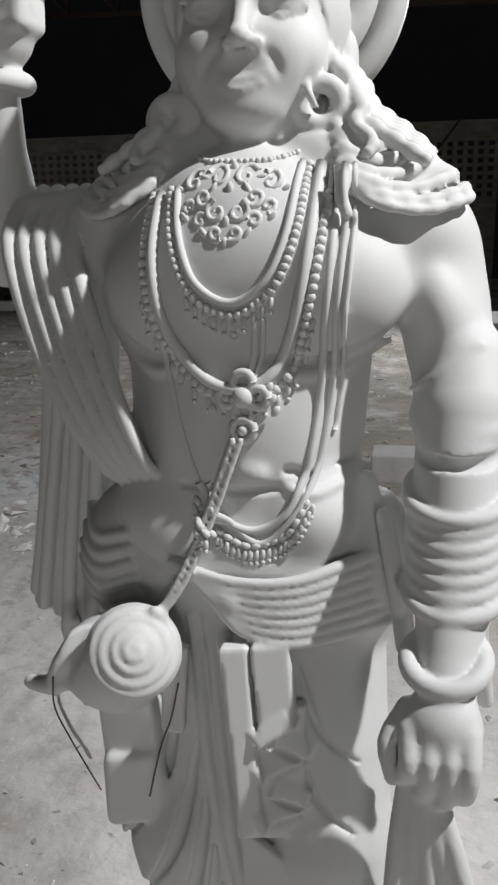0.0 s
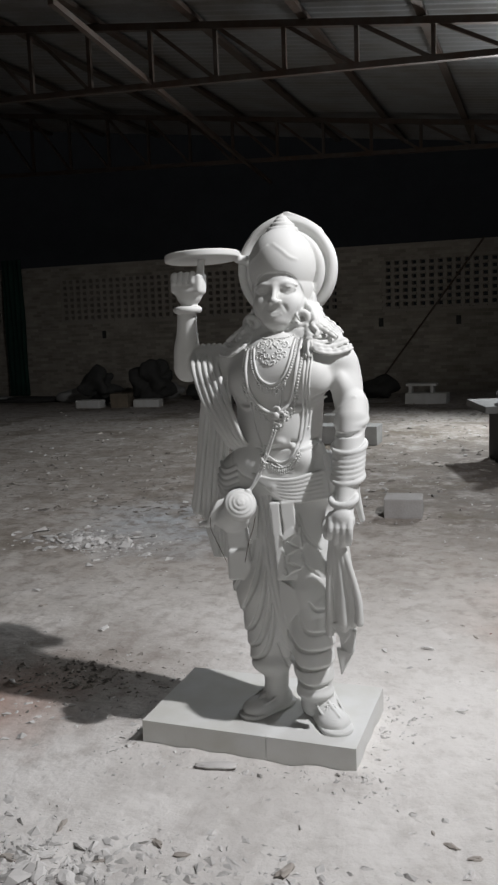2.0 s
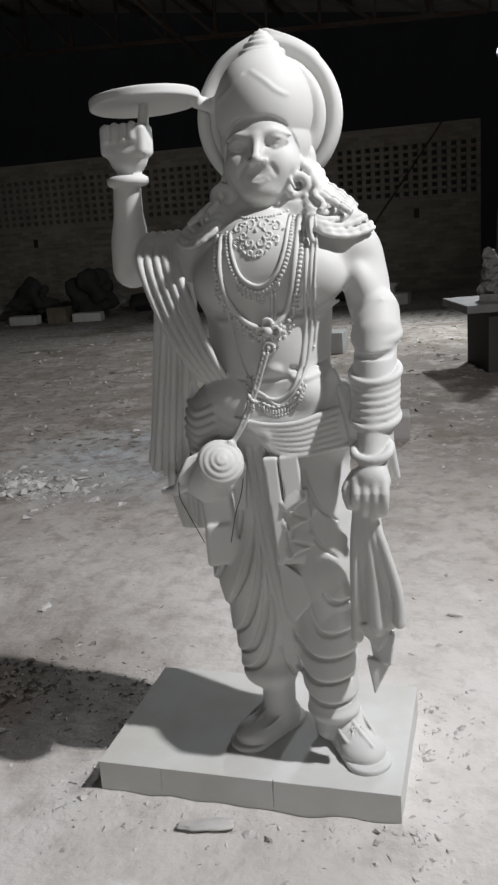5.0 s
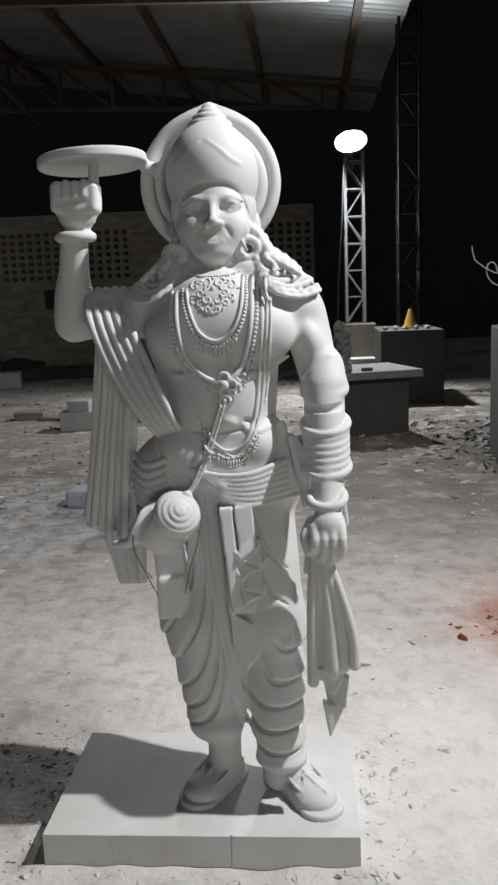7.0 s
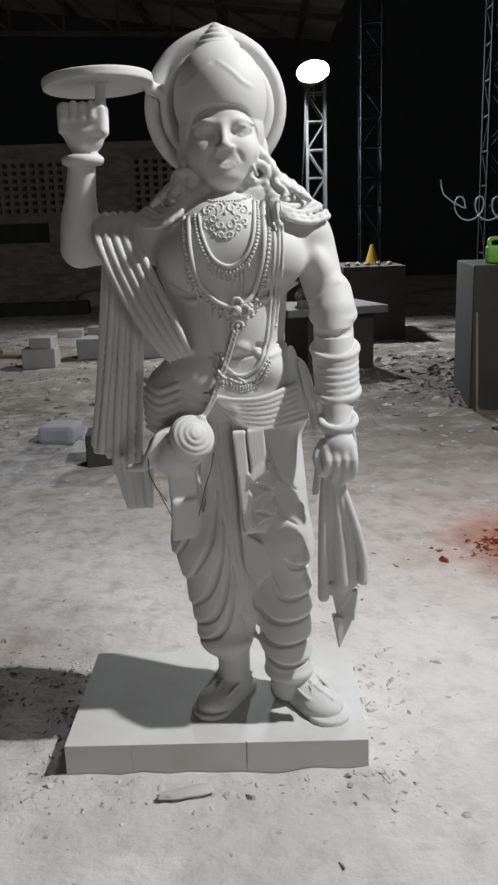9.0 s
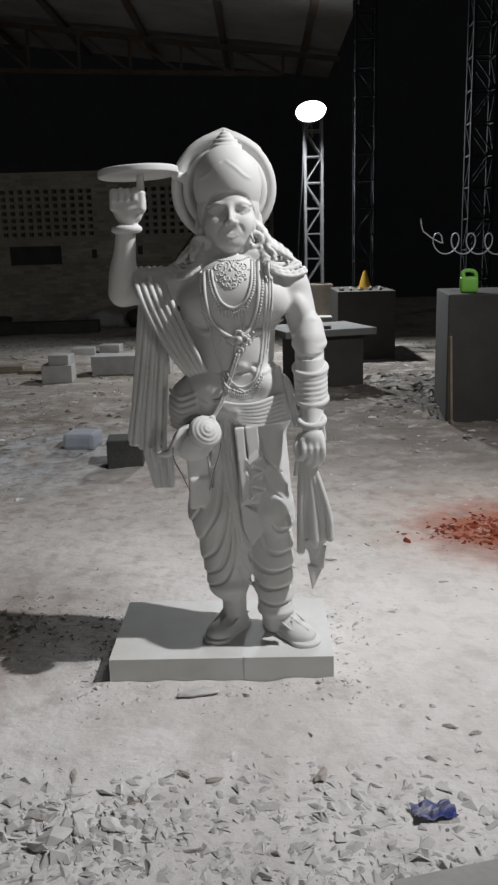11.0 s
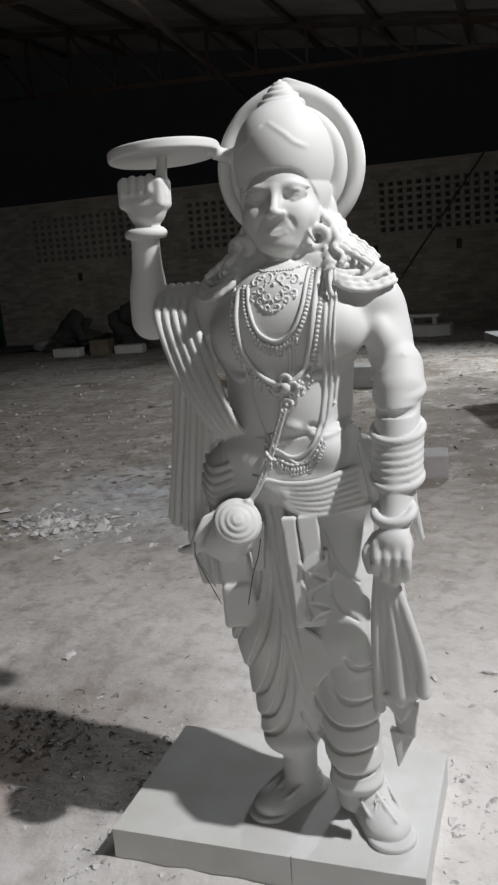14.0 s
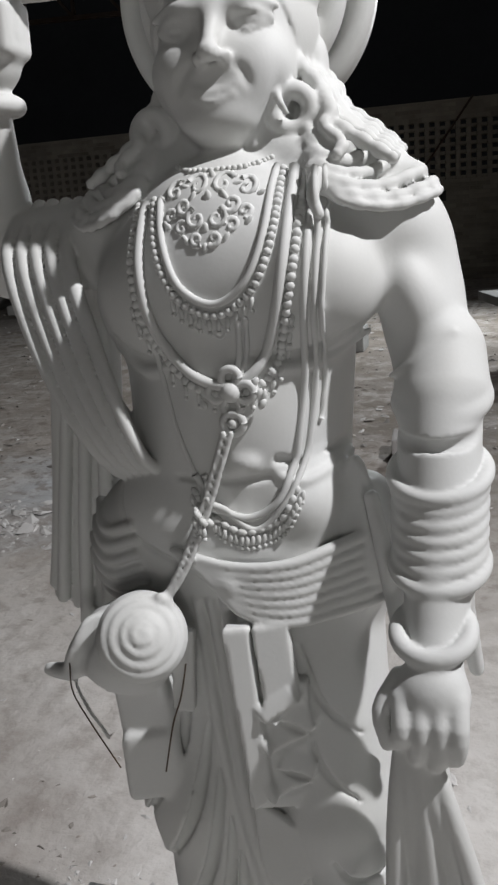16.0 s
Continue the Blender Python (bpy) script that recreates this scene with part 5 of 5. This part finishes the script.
def plinth():
    """A sawn slab with a short crack in its front and a shallow joint."""
    outline = [(-0.402, -0.30), (-0.2265, -0.30), (-0.225, -0.2985), (-0.2235, -0.30), (0.077, -0.30), (0.0795, -0.290), (0.082, -0.30), (0.402, -0.30), (0.402, 0.20), (-0.402, 0.20)]
    bm = bmesh.new()
    low = [bm.verts.new((x, -0.30 if y < 0 else y, -0.02)) for x, y in outline]
    high = [bm.verts.new((x, y, 0.09)) for x, y in outline]
    bm.faces.new(low[::-1])
    bm.faces.new(high)
    n = len(outline)
    for i in range(n):
        bm.faces.new((low[i], low[(i + 1) % n], high[(i + 1) % n], high[i]))
    bm.normal_update()
    bmesh.ops.bevel(bm, geom=[e for e in bm.edges if e.calc_length() > 0.06], offset=0.0022, segments=2, affect="EDGES", clamp_overlap=True)
    solid("plinth", bm, SLAB, "white stone slab plinth with a cracked front edge", "plinth")


plinth()


STRING = material("dark_brown_string", (0.10, 0.07, 0.045), 0.9, vary=0.2, scale=30, fine=200, bump=0.3, depth=0.001)
for run in ([(-0.151, -0.160, 0.835), (-0.149, -0.165, 0.795), (-0.130, -0.164, 0.750), (-0.098, -0.150, 0.668)], [(0.018, -0.150, 0.845), (0.010, -0.158, 0.800), (-0.006, -0.158, 0.755), (-0.028, -0.150, 0.672)]):
    vs, fs = sweep(curve_through(run, 20), 0.0012, 6)
    tagged(new("string", mesh_from("string", vs, fs, STRING, True)), "thin dark brown string tied round the carved pot", "string", "strings on the pot")


# ---- loose things in the yard ----
DUSTSTONE = material("dust_covered_stone", (0.36, 0.35, 0.345), 0.9, vary=0.12, scale=6, fine=60, bump=0.4, depth=0.006, tint=(0.28, 0.265, 0.25))
BLUESTONE = material("bluish_white_stone", (0.27, 0.295, 0.33), 0.85, vary=0.12, scale=6, fine=60, bump=0.4, depth=0.006, tint=(0.36, 0.38, 0.42))
def on_ground(x, y):
    return ground_height(x, y)


def cut_block(name, label, category, size, at, mat, rz=0.0, group="", bevel=0.012, seed=1):
    """A sawn stone block with worn edges."""
    bm = bmesh.new()
    w, d, h = size
    bbox(bm, (-w / 2, -d / 2, -0.01), (w / 2, d / 2, h), bevel)
    for v in bm.verts:
        v.co += Vector((noise.noise(v.co * 9 + Vector((seed, 0, 0))), noise.noise(v.co * 9 + Vector((0, seed, 0))), 0)) * 0.006
    z = on_ground(at[0], at[1]) if len(at) == 2 else at[2]
    return solid(name, bm, mat, label, category, pose(at[0], at[1], z, 0, 0, rz), group=group)


cut_block("stone_block", "pale sawn stone cube on the yard ground", "stone block", (0.36, 0.34, 0.205), (-2.27, 6.92), PALESTONE, 4, "sawn stone blocks", seed=2)
cut_block("stone_block", "small pale stone block stacked on a larger one", "stone block", (0.25, 0.24, 0.11), (-2.23, 6.93, 0.21), PALESTONE, -6, "sawn stone blocks", seed=3)
cut_block("stone_block", "long grey sawn stone block lying in the yard", "stone block", (0.98, 0.36, 0.23), (-1.46, 7.45), GREYSTONE, 0, "sawn stone blocks", seed=4)
cut_block("stone_block", "low pale stone slab on dusty ground", "stone block", (0.34, 0.26, 0.11), (-2.5, 9.5), PALESTONE, 8, "sawn stone blocks", seed=5)
cut_block("stone_block", "low pale stone slab beside another", "stone block", (0.32, 0.24, 0.12), (-2.13, 9.75), PALESTONE, -5, "sawn stone blocks", seed=6)
cut_block("stone_block", "dark brown stone block lying flat", "stone block", (0.36, 0.22, 0.10), (-3.1, 7.75), WOOD, 3, "sawn stone blocks", seed=7)
cut_block("stone_block", "dark brown broken slab lying flat", "stone block", (0.40, 0.22, 0.05), (-2.72, 7.6), WOOD, -8, "sawn stone blocks", seed=8)
cut_block("stone_block", "pale stone cube near the brick wall", "stone block", (0.40, 0.40, 0.27), (-4.79, 11.75), PALESTONE, 15, "sawn stone blocks", seed=9)
cut_block("stone_block", "low dusty stone block on the ground", "stone block", (0.30, 0.26, 0.15), (-0.06, 3.62), DUSTSTONE, 6, "sawn stone blocks", seed=10)
cut_block("stone_block", "bluish white rough stone lump", "stone block", (0.26, 0.24, 0.12), (-1.29, 3.55), BLUESTONE, -8, "sawn stone blocks", bevel=0.03, seed=11)
# nearly black through its stone colour
cut_block("stone_block", "low black stone block on the yard ground", "stone block", (0.26, 0.24, 0.20), (-0.84, 2.92), DARKSTONE, 5, "sawn stone blocks", seed=12)
cut_block("stone_block", "white stone block by the wall carrying a bench", "stone block", (0.76, 0.34, 0.19), (-1.07, 12.72), SLAB, -4, "sawn stone blocks", seed=13)


def bench():
    t = thing("stone_bench", "small pale bench standing on a stone block", "bench", (-1.17, 12.72, 0.185), rz=-4)
    part("seat", box((-0.28, -0.1, 0.13), (0.28, 0.1, 0.18), 0.008), SLAB, t)
    for x in (-0.2, 0.2):
        part("leg", box((x - 0.03, -0.08, 0.0), (x + 0.03, 0.08, 0.13), 0.006), SLAB, t)


bench()
# lumps and half-carved figures along the wall, with packing round them
for n, (x, y, w, h) in enumerate(((-7.75, 12.4, 0.85, 0.74), (-6.55, 12.6, 0.80, 0.78))):
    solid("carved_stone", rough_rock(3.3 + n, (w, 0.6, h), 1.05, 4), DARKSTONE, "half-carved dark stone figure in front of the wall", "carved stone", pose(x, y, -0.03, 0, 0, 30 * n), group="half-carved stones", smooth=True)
    cut_block("stone_block", "white wrapped stone base in front of a carving", "stone block", (0.55, 0.28, 0.16), (x + 0.02, y - 0.42), SLAB, 6 * n, "sawn stone blocks", seed=20 + n, bevel=0.03)
cut_block("wooden_box", "plain brown wooden box by the carvings", "box", (0.38, 0.3, 0.28), (-7.1, 12.15), WOOD, 3, bevel=0.008, seed=31)
for n, (x, y, w, h) in enumerate(((-11.6, 13.6, 1.5, 0.16), (-10.2, 13.4, 1.7, 0.14), (-9.0, 13.6, 0.9, 0.3), (-5.9, 13.8, 0.9, 0.32), (-3.6, 14.0, 1.4, 0.22), (-5.3, 14.1, 1.1, 0.30), (-6.9, 14.1, 0.8, 0.34), (-2.2, 13.9, 0.7, 0.42), (-2.9, 14.2, 0.8, 0.4))):
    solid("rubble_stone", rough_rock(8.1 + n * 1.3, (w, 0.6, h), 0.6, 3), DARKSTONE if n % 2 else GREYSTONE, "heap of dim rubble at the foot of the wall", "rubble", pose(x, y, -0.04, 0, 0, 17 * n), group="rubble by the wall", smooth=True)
cut_block("stone_block", "dim stone slab leaning low by the wall", "stone block", (2.0, 0.3, 0.22), (-3.9, 12.9), DARKSTONE, 3, "sawn stone blocks", seed=41)

# dark plaque and sockets on the wall, pole for a slanting shadow line, green net
bm = box((-5.08, WALL_Y - 0.025, 1.25), (-4.0, WALL_Y - 0.002, 1.63), 0.006)
solid("wall_plaque", bm, DARKSTONE, "dark blank plaque fixed to the brick wall", "plaque")
for x, z in ((-2.33, 1.50), (-0.72, 1.50), (-9.0, 1.45), (-3.3, 1.45)):
    bm = box((x - 0.05, WALL_Y - 0.022, z - 0.09), (x + 0.05, WALL_Y - 0.004, z + 0.09), 0.004)
    solid("vent_cover", bm, DARKSTONE, "small dark vent cover on the brick wall", "vent", group="wall vents")
# added in place of the slanting shadow of a rod
bm = bmesh.new()
rod(bm, (-2.5, 14.6, 0.0), (-0.2, 14.93, 3.14), 0.018)
solid("shadow_line_pole", bm, STEEL, "thin dark pole standing for a slanting shadow on the brick wall", "pole")


def green_net():
    v, f = [], []
    n = 26
    for j in range(10):
        for i in range(n):
            u = i / (n - 1)
            v.append((-11.6 + 0.55 * u, 14.75 + 0.05 * math.sin(u * 26) + 0.02 * math.sin(j + u * 9), 0.02 + 3.3 * j / 9))
    for j in range(9):
        for i in range(n - 1):
            f.append((j * n + i, j * n + i + 1, (j + 1) * n + i + 1, (j + 1) * n + i))
    ob = new("shade_net", mesh_from("shade_net", v, f, GREENCLOTH, True))
    mod = ob.modifiers.new("thick", "SOLIDIFY")
    mod.thickness = 0.006
    tagged(ob, "dark green shade net hanging against the wall", "net")


green_net()

# things on the table and blocks


def table_carving():
    """A small half-carved figure: a stack of rough lumps on a square foot, cut as one stone."""
    bm = bmesh.new()
    bbox(bm, (-0.10, -0.09, 0.0), (0.10, 0.09, 0.07), 0.012)
    for n, (z, w, h) in enumerate(((0.05, 0.19, 0.17), (0.16, 0.17, 0.15), (0.26, 0.15, 0.13), (0.34, 0.11, 0.13))):
        lump = rough_rock(2.2 + 1.7 * n, (w, w * 0.9, h), 1.0, 3)
        for v in lump.verts:
            v.co.z += z
        me = bpy.data.meshes.new("lump")
        lump.to_mesh(me)
        lump.free()
        bm.from_mesh(me)
        bpy.data.meshes.remove(me)
    solid("carved_stone", bm, WEATHERED, "small upright carved stone on the stone table", "carved stone", pose(0.63, 6.15, 0.632), group="half-carved stones")


WEATHERED = material("weathered_grey_stone", (0.22, 0.215, 0.20), 0.9, vary=0.18, scale=14, fine=60, bump=0.5, depth=0.008)
table_carving()
solid("whetstone", box((-0.05, -0.03, 0), (0.05, 0.03, 0.03), 0.004), DARKSTONE, "small dark block lying on the stone table", "block", pose(0.87, 6.0, 0.636, 0, 0, 8))
bm = bmesh.new()
bbox(bm, (0.72, 9.1, 0.0), (1.25, 9.42, 0.50), 0.01)
solid("stone_block", bm, PALESTONE, "pale stone slab pile before the mast block", "stone block", group="sawn stone blocks")
bm = bmesh.new()
bmesh.ops.create_cone(bm, cap_ends=True, segments=20, radius1=0.095, radius2=0.02, depth=0.25, matrix=Matrix.Translation((0, 0, 0.125)))
bbox(bm, (-0.10, -0.10, 0), (0.10, 0.10, 0.015), 0.004)
solid("marker_cone", bm, YELLOW, "dull yellow plastic cone on a concrete block", "cone", pose(1.62, 8.75, 0.90))
for n in range(5):
    solid("small_stone", rough_rock(20 + n, (0.07, 0.06, 0.05), 0.5, 2), GREYSTONE, "small broken stone on a concrete block", "stone", pose(1.27 + 0.13 * n, 8.42 + 0.03 * (n % 2), 0.895, 0, 0, 40 * n), group="stones on the block")


def jerrycan():
    t = thing("jerrycan", "bright green plastic jerrycan on the concrete block", "jerrycan", (1.97, 4.32, 1.08), rz=-6)
    bm = box((-0.075, -0.045, 0), (0.075, 0.045, 0.135), 0.022)
    part("body", bm, GREENP, t, smooth=True)
    bm = bmesh.new()
    vs, fs = sweep(curve_through([(-0.055, 0, 0.12), (-0.05, 0, 0.175), (0.0, 0, 0.188), (0.05, 0, 0.17), (0.06, 0, 0.12)], 14), 0.016, 8)
    bm.from_mesh(mesh_from("handle_mesh", vs, fs, GREENP))
    part("handle", bm, GREENP, t, smooth=True)
    bm = bmesh.new()
    rod(bm, (-0.05, 0, 0.13), (-0.055, 0, 0.165), 0.018, 12)
    part("cap", bm, GREENP, t)


jerrycan()


def cable_coil():
    pts = []
    for i in range(90):
        u = i / 89
        a = u * 2 * math.pi * 4.2
        pts.append((1.72 + 0.62 * u + 0.07 * math.cos(a), 4.62 + 0.03 * math.sin(a * 0.5), 1.50 + 0.09 * math.sin(a) - 0.02 * u))
    pts = [(1.60, 4.62, 1.72), (1.63, 4.62, 1.60)] + pts + [(2.6, 4.62, 1.55), (2.75, 4.7, 1.75)]
    vs, fs = sweep(curve_through(pts, 200), 0.006, 6)
    ob = new("cable_coil", mesh_from("cable_coil", vs, fs, WIRE, True))
    tagged(ob, "loose loops of pale cable slung over the block", "cable")
    bm = bmesh.new()
    rod(bm, (2.35, 4.7, 1.07), (2.75, 4.7, 1.78), 0.012)
    solid("cable_stand", bm, STEEL, "thin steel rod holding up the cable loops", "rod")


cable_coil()
bm = bmesh.new()
beam(bm, (1.77, 3.98, 0.0), (1.755, 4.02, 0.74), 0.035, 0.02)
solid("wooden_stake", bm, WOOD, "weathered wooden stake leaning on the concrete block", "stake")
vs, fs = sweep(curve_through([(0.84, 9.46, 3.2), (0.80, 9.3, 2.4), (0.74, 9.3, 1.6), (0.70, 9.36, 0.5)], 30), 0.008, 6)
tagged(new("lamp_cable", mesh_from("lamp_cable", vs, fs, BLACK, True)), "black power cable hanging down from the floodlight", "cable")

# wrapper, board, flakes and the larger bits of waste
def wrapper():
    bm = bmesh.new()
    bmesh.ops.create_grid(bm, x_segments=14, y_segments=10, size=0.5)
    for v in bm.verts:
        v.co = Vector((v.co.x * 0.115, v.co.y * 0.065, 0.016 + 0.018 * noise.noise(v.co * 3.3 + Vector((5, 1, 0))) + 0.010 * noise.noise(v.co * 8)))
    ob = solid("snack_wrapper", bm, BLUE, "crumpled blue and white plastic wrapper on the ground", "wrapper", pose(0.61, -1.03, on_ground(0.61, -1.03), 0, 0, 12))
    mod = ob.modifiers.new("thick", "SOLIDIFY")
    mod.thickness = 0.002


wrapper()
cut_block("board", "dusty pale wooden board lying on the ground", "board", (0.75, 0.13, 0.02), (0.83, -1.27), PALESTONE, 14, bevel=0.004, seed=51)
solid("stone_flake", rough_rock(5.5, (0.15, 0.045, 0.016), 0.5, 3), CHIP, "thin curved white stone flake before the plinth", "stone flake", pose(-0.075, -0.385, on_ground(-0.07, -0.38) - 0.003, 0, 0, 14), smooth=True)
BITS = (
    (-1.89, 1.24, 0.11, 1), (-1.68, 0.99, 0.09, 0), (-1.14, 0.73, 0.13, 1), (-1.22, 0.05, 0.10, 1), (-1.06, -0.22, 0.07, 1), (-0.92, -0.21, 0.06, 1),
    (-0.42, -0.83, 0.09, 0), (-0.09, -0.83, 0.10, 0), (0.0, -0.86, 0.09, 0), (0.32, -0.85, 0.13, 0), (0.69, -0.56, 0.05, 0), (0.75, -0.61, 0.09, 0),
    (0.82, -0.65, 0.08, 0), (0.81, -0.73, 0.09, 1), (0.30, 0.79, 0.09, 1), (0.49, 0.86, 0.11, 1), (0.70, 0.27, 0.08, 1), (0.44, 1.22, 0.06, 0),
    (0.69, 1.04, 0.06, 0), (-1.30, 1.43, 0.05, 0), (1.58, 3.35, 0.12, 0), (1.32, 3.05, 0.13, 0), (1.10, 0.48, 0.05, 0), (0.97, 0.55, 0.08, 0),
    (-0.42, -1.04, 0.13, 1), (-0.35, -1.06, 0.14, 1), (-0.27, -1.05, 0.16, 1), (-0.48, -1.02, 0.11, 0), (-0.38, -0.98, 0.12, 1), (-0.31, -0.99, 0.09, 1),
    (-0.45, -0.95, 0.08, 1), (-0.22, -0.95, 0.07, 0), (-0.16, -0.99, 0.08, 1),
)
for n, (x, y, s, white) in enumerate(BITS):
    solid("broken_bit", rough_rock(30 + n * 1.7, (s * 0.55, s * 0.24, s * 0.13), 0.9, 2), CHIP if white else EARTHCHIP, "pale broken stone chip on the ground" if white else "brown broken chip lying on the ground", "chip", pose(x, y, on_ground(x, y) - 0.004, 0, 0, 47 * n), group="larger chips")


def litter(name, label, mat, count, where, lo, hi, seed, flat=0.35):
    """Very many small chips strewn over a stretch of ground, in one mesh."""
    rg = np.random.RandomState(seed)
    base = np.array([(1, 0, 0.1), (0.3, 0.8, 0), (-0.8, 0.5, 0.05), (-0.9, -0.4, 0), (0.1, -0.9, 0.1), (0.1, 0.05, 0.9), (0.4, -0.2, 0.7)])
    tri = [(0, 1, 5), (1, 2, 5), (2, 3, 5), (3, 4, 6), (4, 0, 6), (0, 5, 6), (5, 3, 6)]
    verts, faces = [], []
    for _ in range(count):
        x, y = where(rg)
        if abs(x) < 0.42 and -0.31 < y < 0.21:
            continue
        s = lo + (hi - lo) * rg.rand() ** 5
        a = rg.rand() * 6.283
        p = (base + rg.uniform(-0.45, 0.45, (7, 3))) * (s, s * rg.uniform(0.35, 1.0), s * flat * rg.uniform(0.5, 1.5))
        c, sn = math.cos(a), math.sin(a)
        z = ground_height(x, y) - 0.001
        n = len(verts)
        verts.extend((x + c * q[0] - sn * q[1], y + sn * q[0] + c * q[1], z + q[2]) for q in p)
        faces.extend(tuple(i + n for i in t) for t in tri)
    ob = new(name, mesh_from(name, verts, faces, mat))
    tagged(ob, label, "debris", "", "stuff")


def near_front(rg):
    return rg.normal(0.15, 0.85), -0.72 - 1.3 * rg.rand() ** 0.55


def front_heap(rg):
    return rg.normal(-0.42, 0.16), rg.normal(-1.08, 0.08)


def all_round(rg):
    return rg.normal(0, 1.6), rg.uniform(-1.2, 3.5)


def left_heap(rg):
    return rg.normal(-2.15, 0.26), rg.normal(2.35, 0.16)


def far_yard(rg):
    return rg.normal(-1.5, 3.5), rg.uniform(3.2, 12.5)


def shadow_earth(rg):
    return rg.normal(-0.95, 0.20), rg.normal(0.20, 0.13)


def red_spot(rg):
    return rg.normal(1.5, 0.22), rg.normal(1.22, 0.13)


def round_plinth(rg):
    a = rg.rand() * 6.283
    d = 0.02 + abs(rg.normal(0, 0.09))
    x = max(-1, min(1, 1.5 * math.cos(a))) * (0.40 + d)
    y = -0.05 + max(-1, min(1, 1.5 * math.sin(a))) * (0.25 + d)
    return x, y


def right_heap(rg):
    return rg.normal(1.9, 0.5), rg.normal(5.6, 0.7)


def left_dark(rg):
    return rg.normal(-1.15, 0.3), rg.normal(-0.15, 0.18)


litter("stone_litter", "white stone chips and dust strewn over the ground", CHIP, 15000, near_front, 0.003, 0.032, 1, 0.35)
litter("stone_litter", "larger white shards standing in the dust", CHIP, 1500, near_front, 0.008, 0.034, 21, 0.5)
litter("stone_litter", "heap of broken white chunks on the ground", CHIP, 260, front_heap, 0.012, 0.046, 22, 0.42)
litter("stone_litter", "scattered pale chips on trodden earth", CHIP, 2200, all_round, 0.002, 0.020, 2, 0.30)
litter("stone_litter", "brown twigs and dark crumbs on the ground", EARTHCHIP, 700, all_round, 0.002, 0.017, 3, 0.25)
litter("stone_litter", "low heap of broken white stone", CHIP, 420, left_heap, 0.015, 0.07, 4)
litter("stone_litter", "dark crumbs across the far yard", EARTHCHIP, 7500, far_yard, 0.008, 0.055, 5)
litter("stone_litter", "pale crumbs across the far yard", CHIP, 2600, far_yard, 0.006, 0.04, 6)
litter("stone_litter", "fine white chips round the plinth", CHIP, 1500, round_plinth, 0.002, 0.016, 7, 0.5)
litter("stone_litter", "rubble heap between the concrete blocks", EARTHCHIP, 900, right_heap, 0.02, 0.10, 8)
litter("stone_litter", "reddish chips beside the shadow", CHIP, 260, left_dark, 0.004, 0.03, 9)
REDBITS = material("red_clay_crumbs", (0.26, 0.05, 0.02), 0.9, vary=0.15, scale=20, fine=100, bump=0.3, depth=0.003, island=0.4)
litter("clay_crumbs", "red clay crumbs spilled on the ground", REDBITS, 1600, red_spot, 0.004, 0.028, 10, 0.5)
# dark crumbs that also darken the statue's shadow
litter("stone_litter", "dark earth crumbs and shavings that deepen the shadow beside the plinth", EARTHCHIP, 1300, shadow_earth, 0.002, 0.020, 11, 0.5)
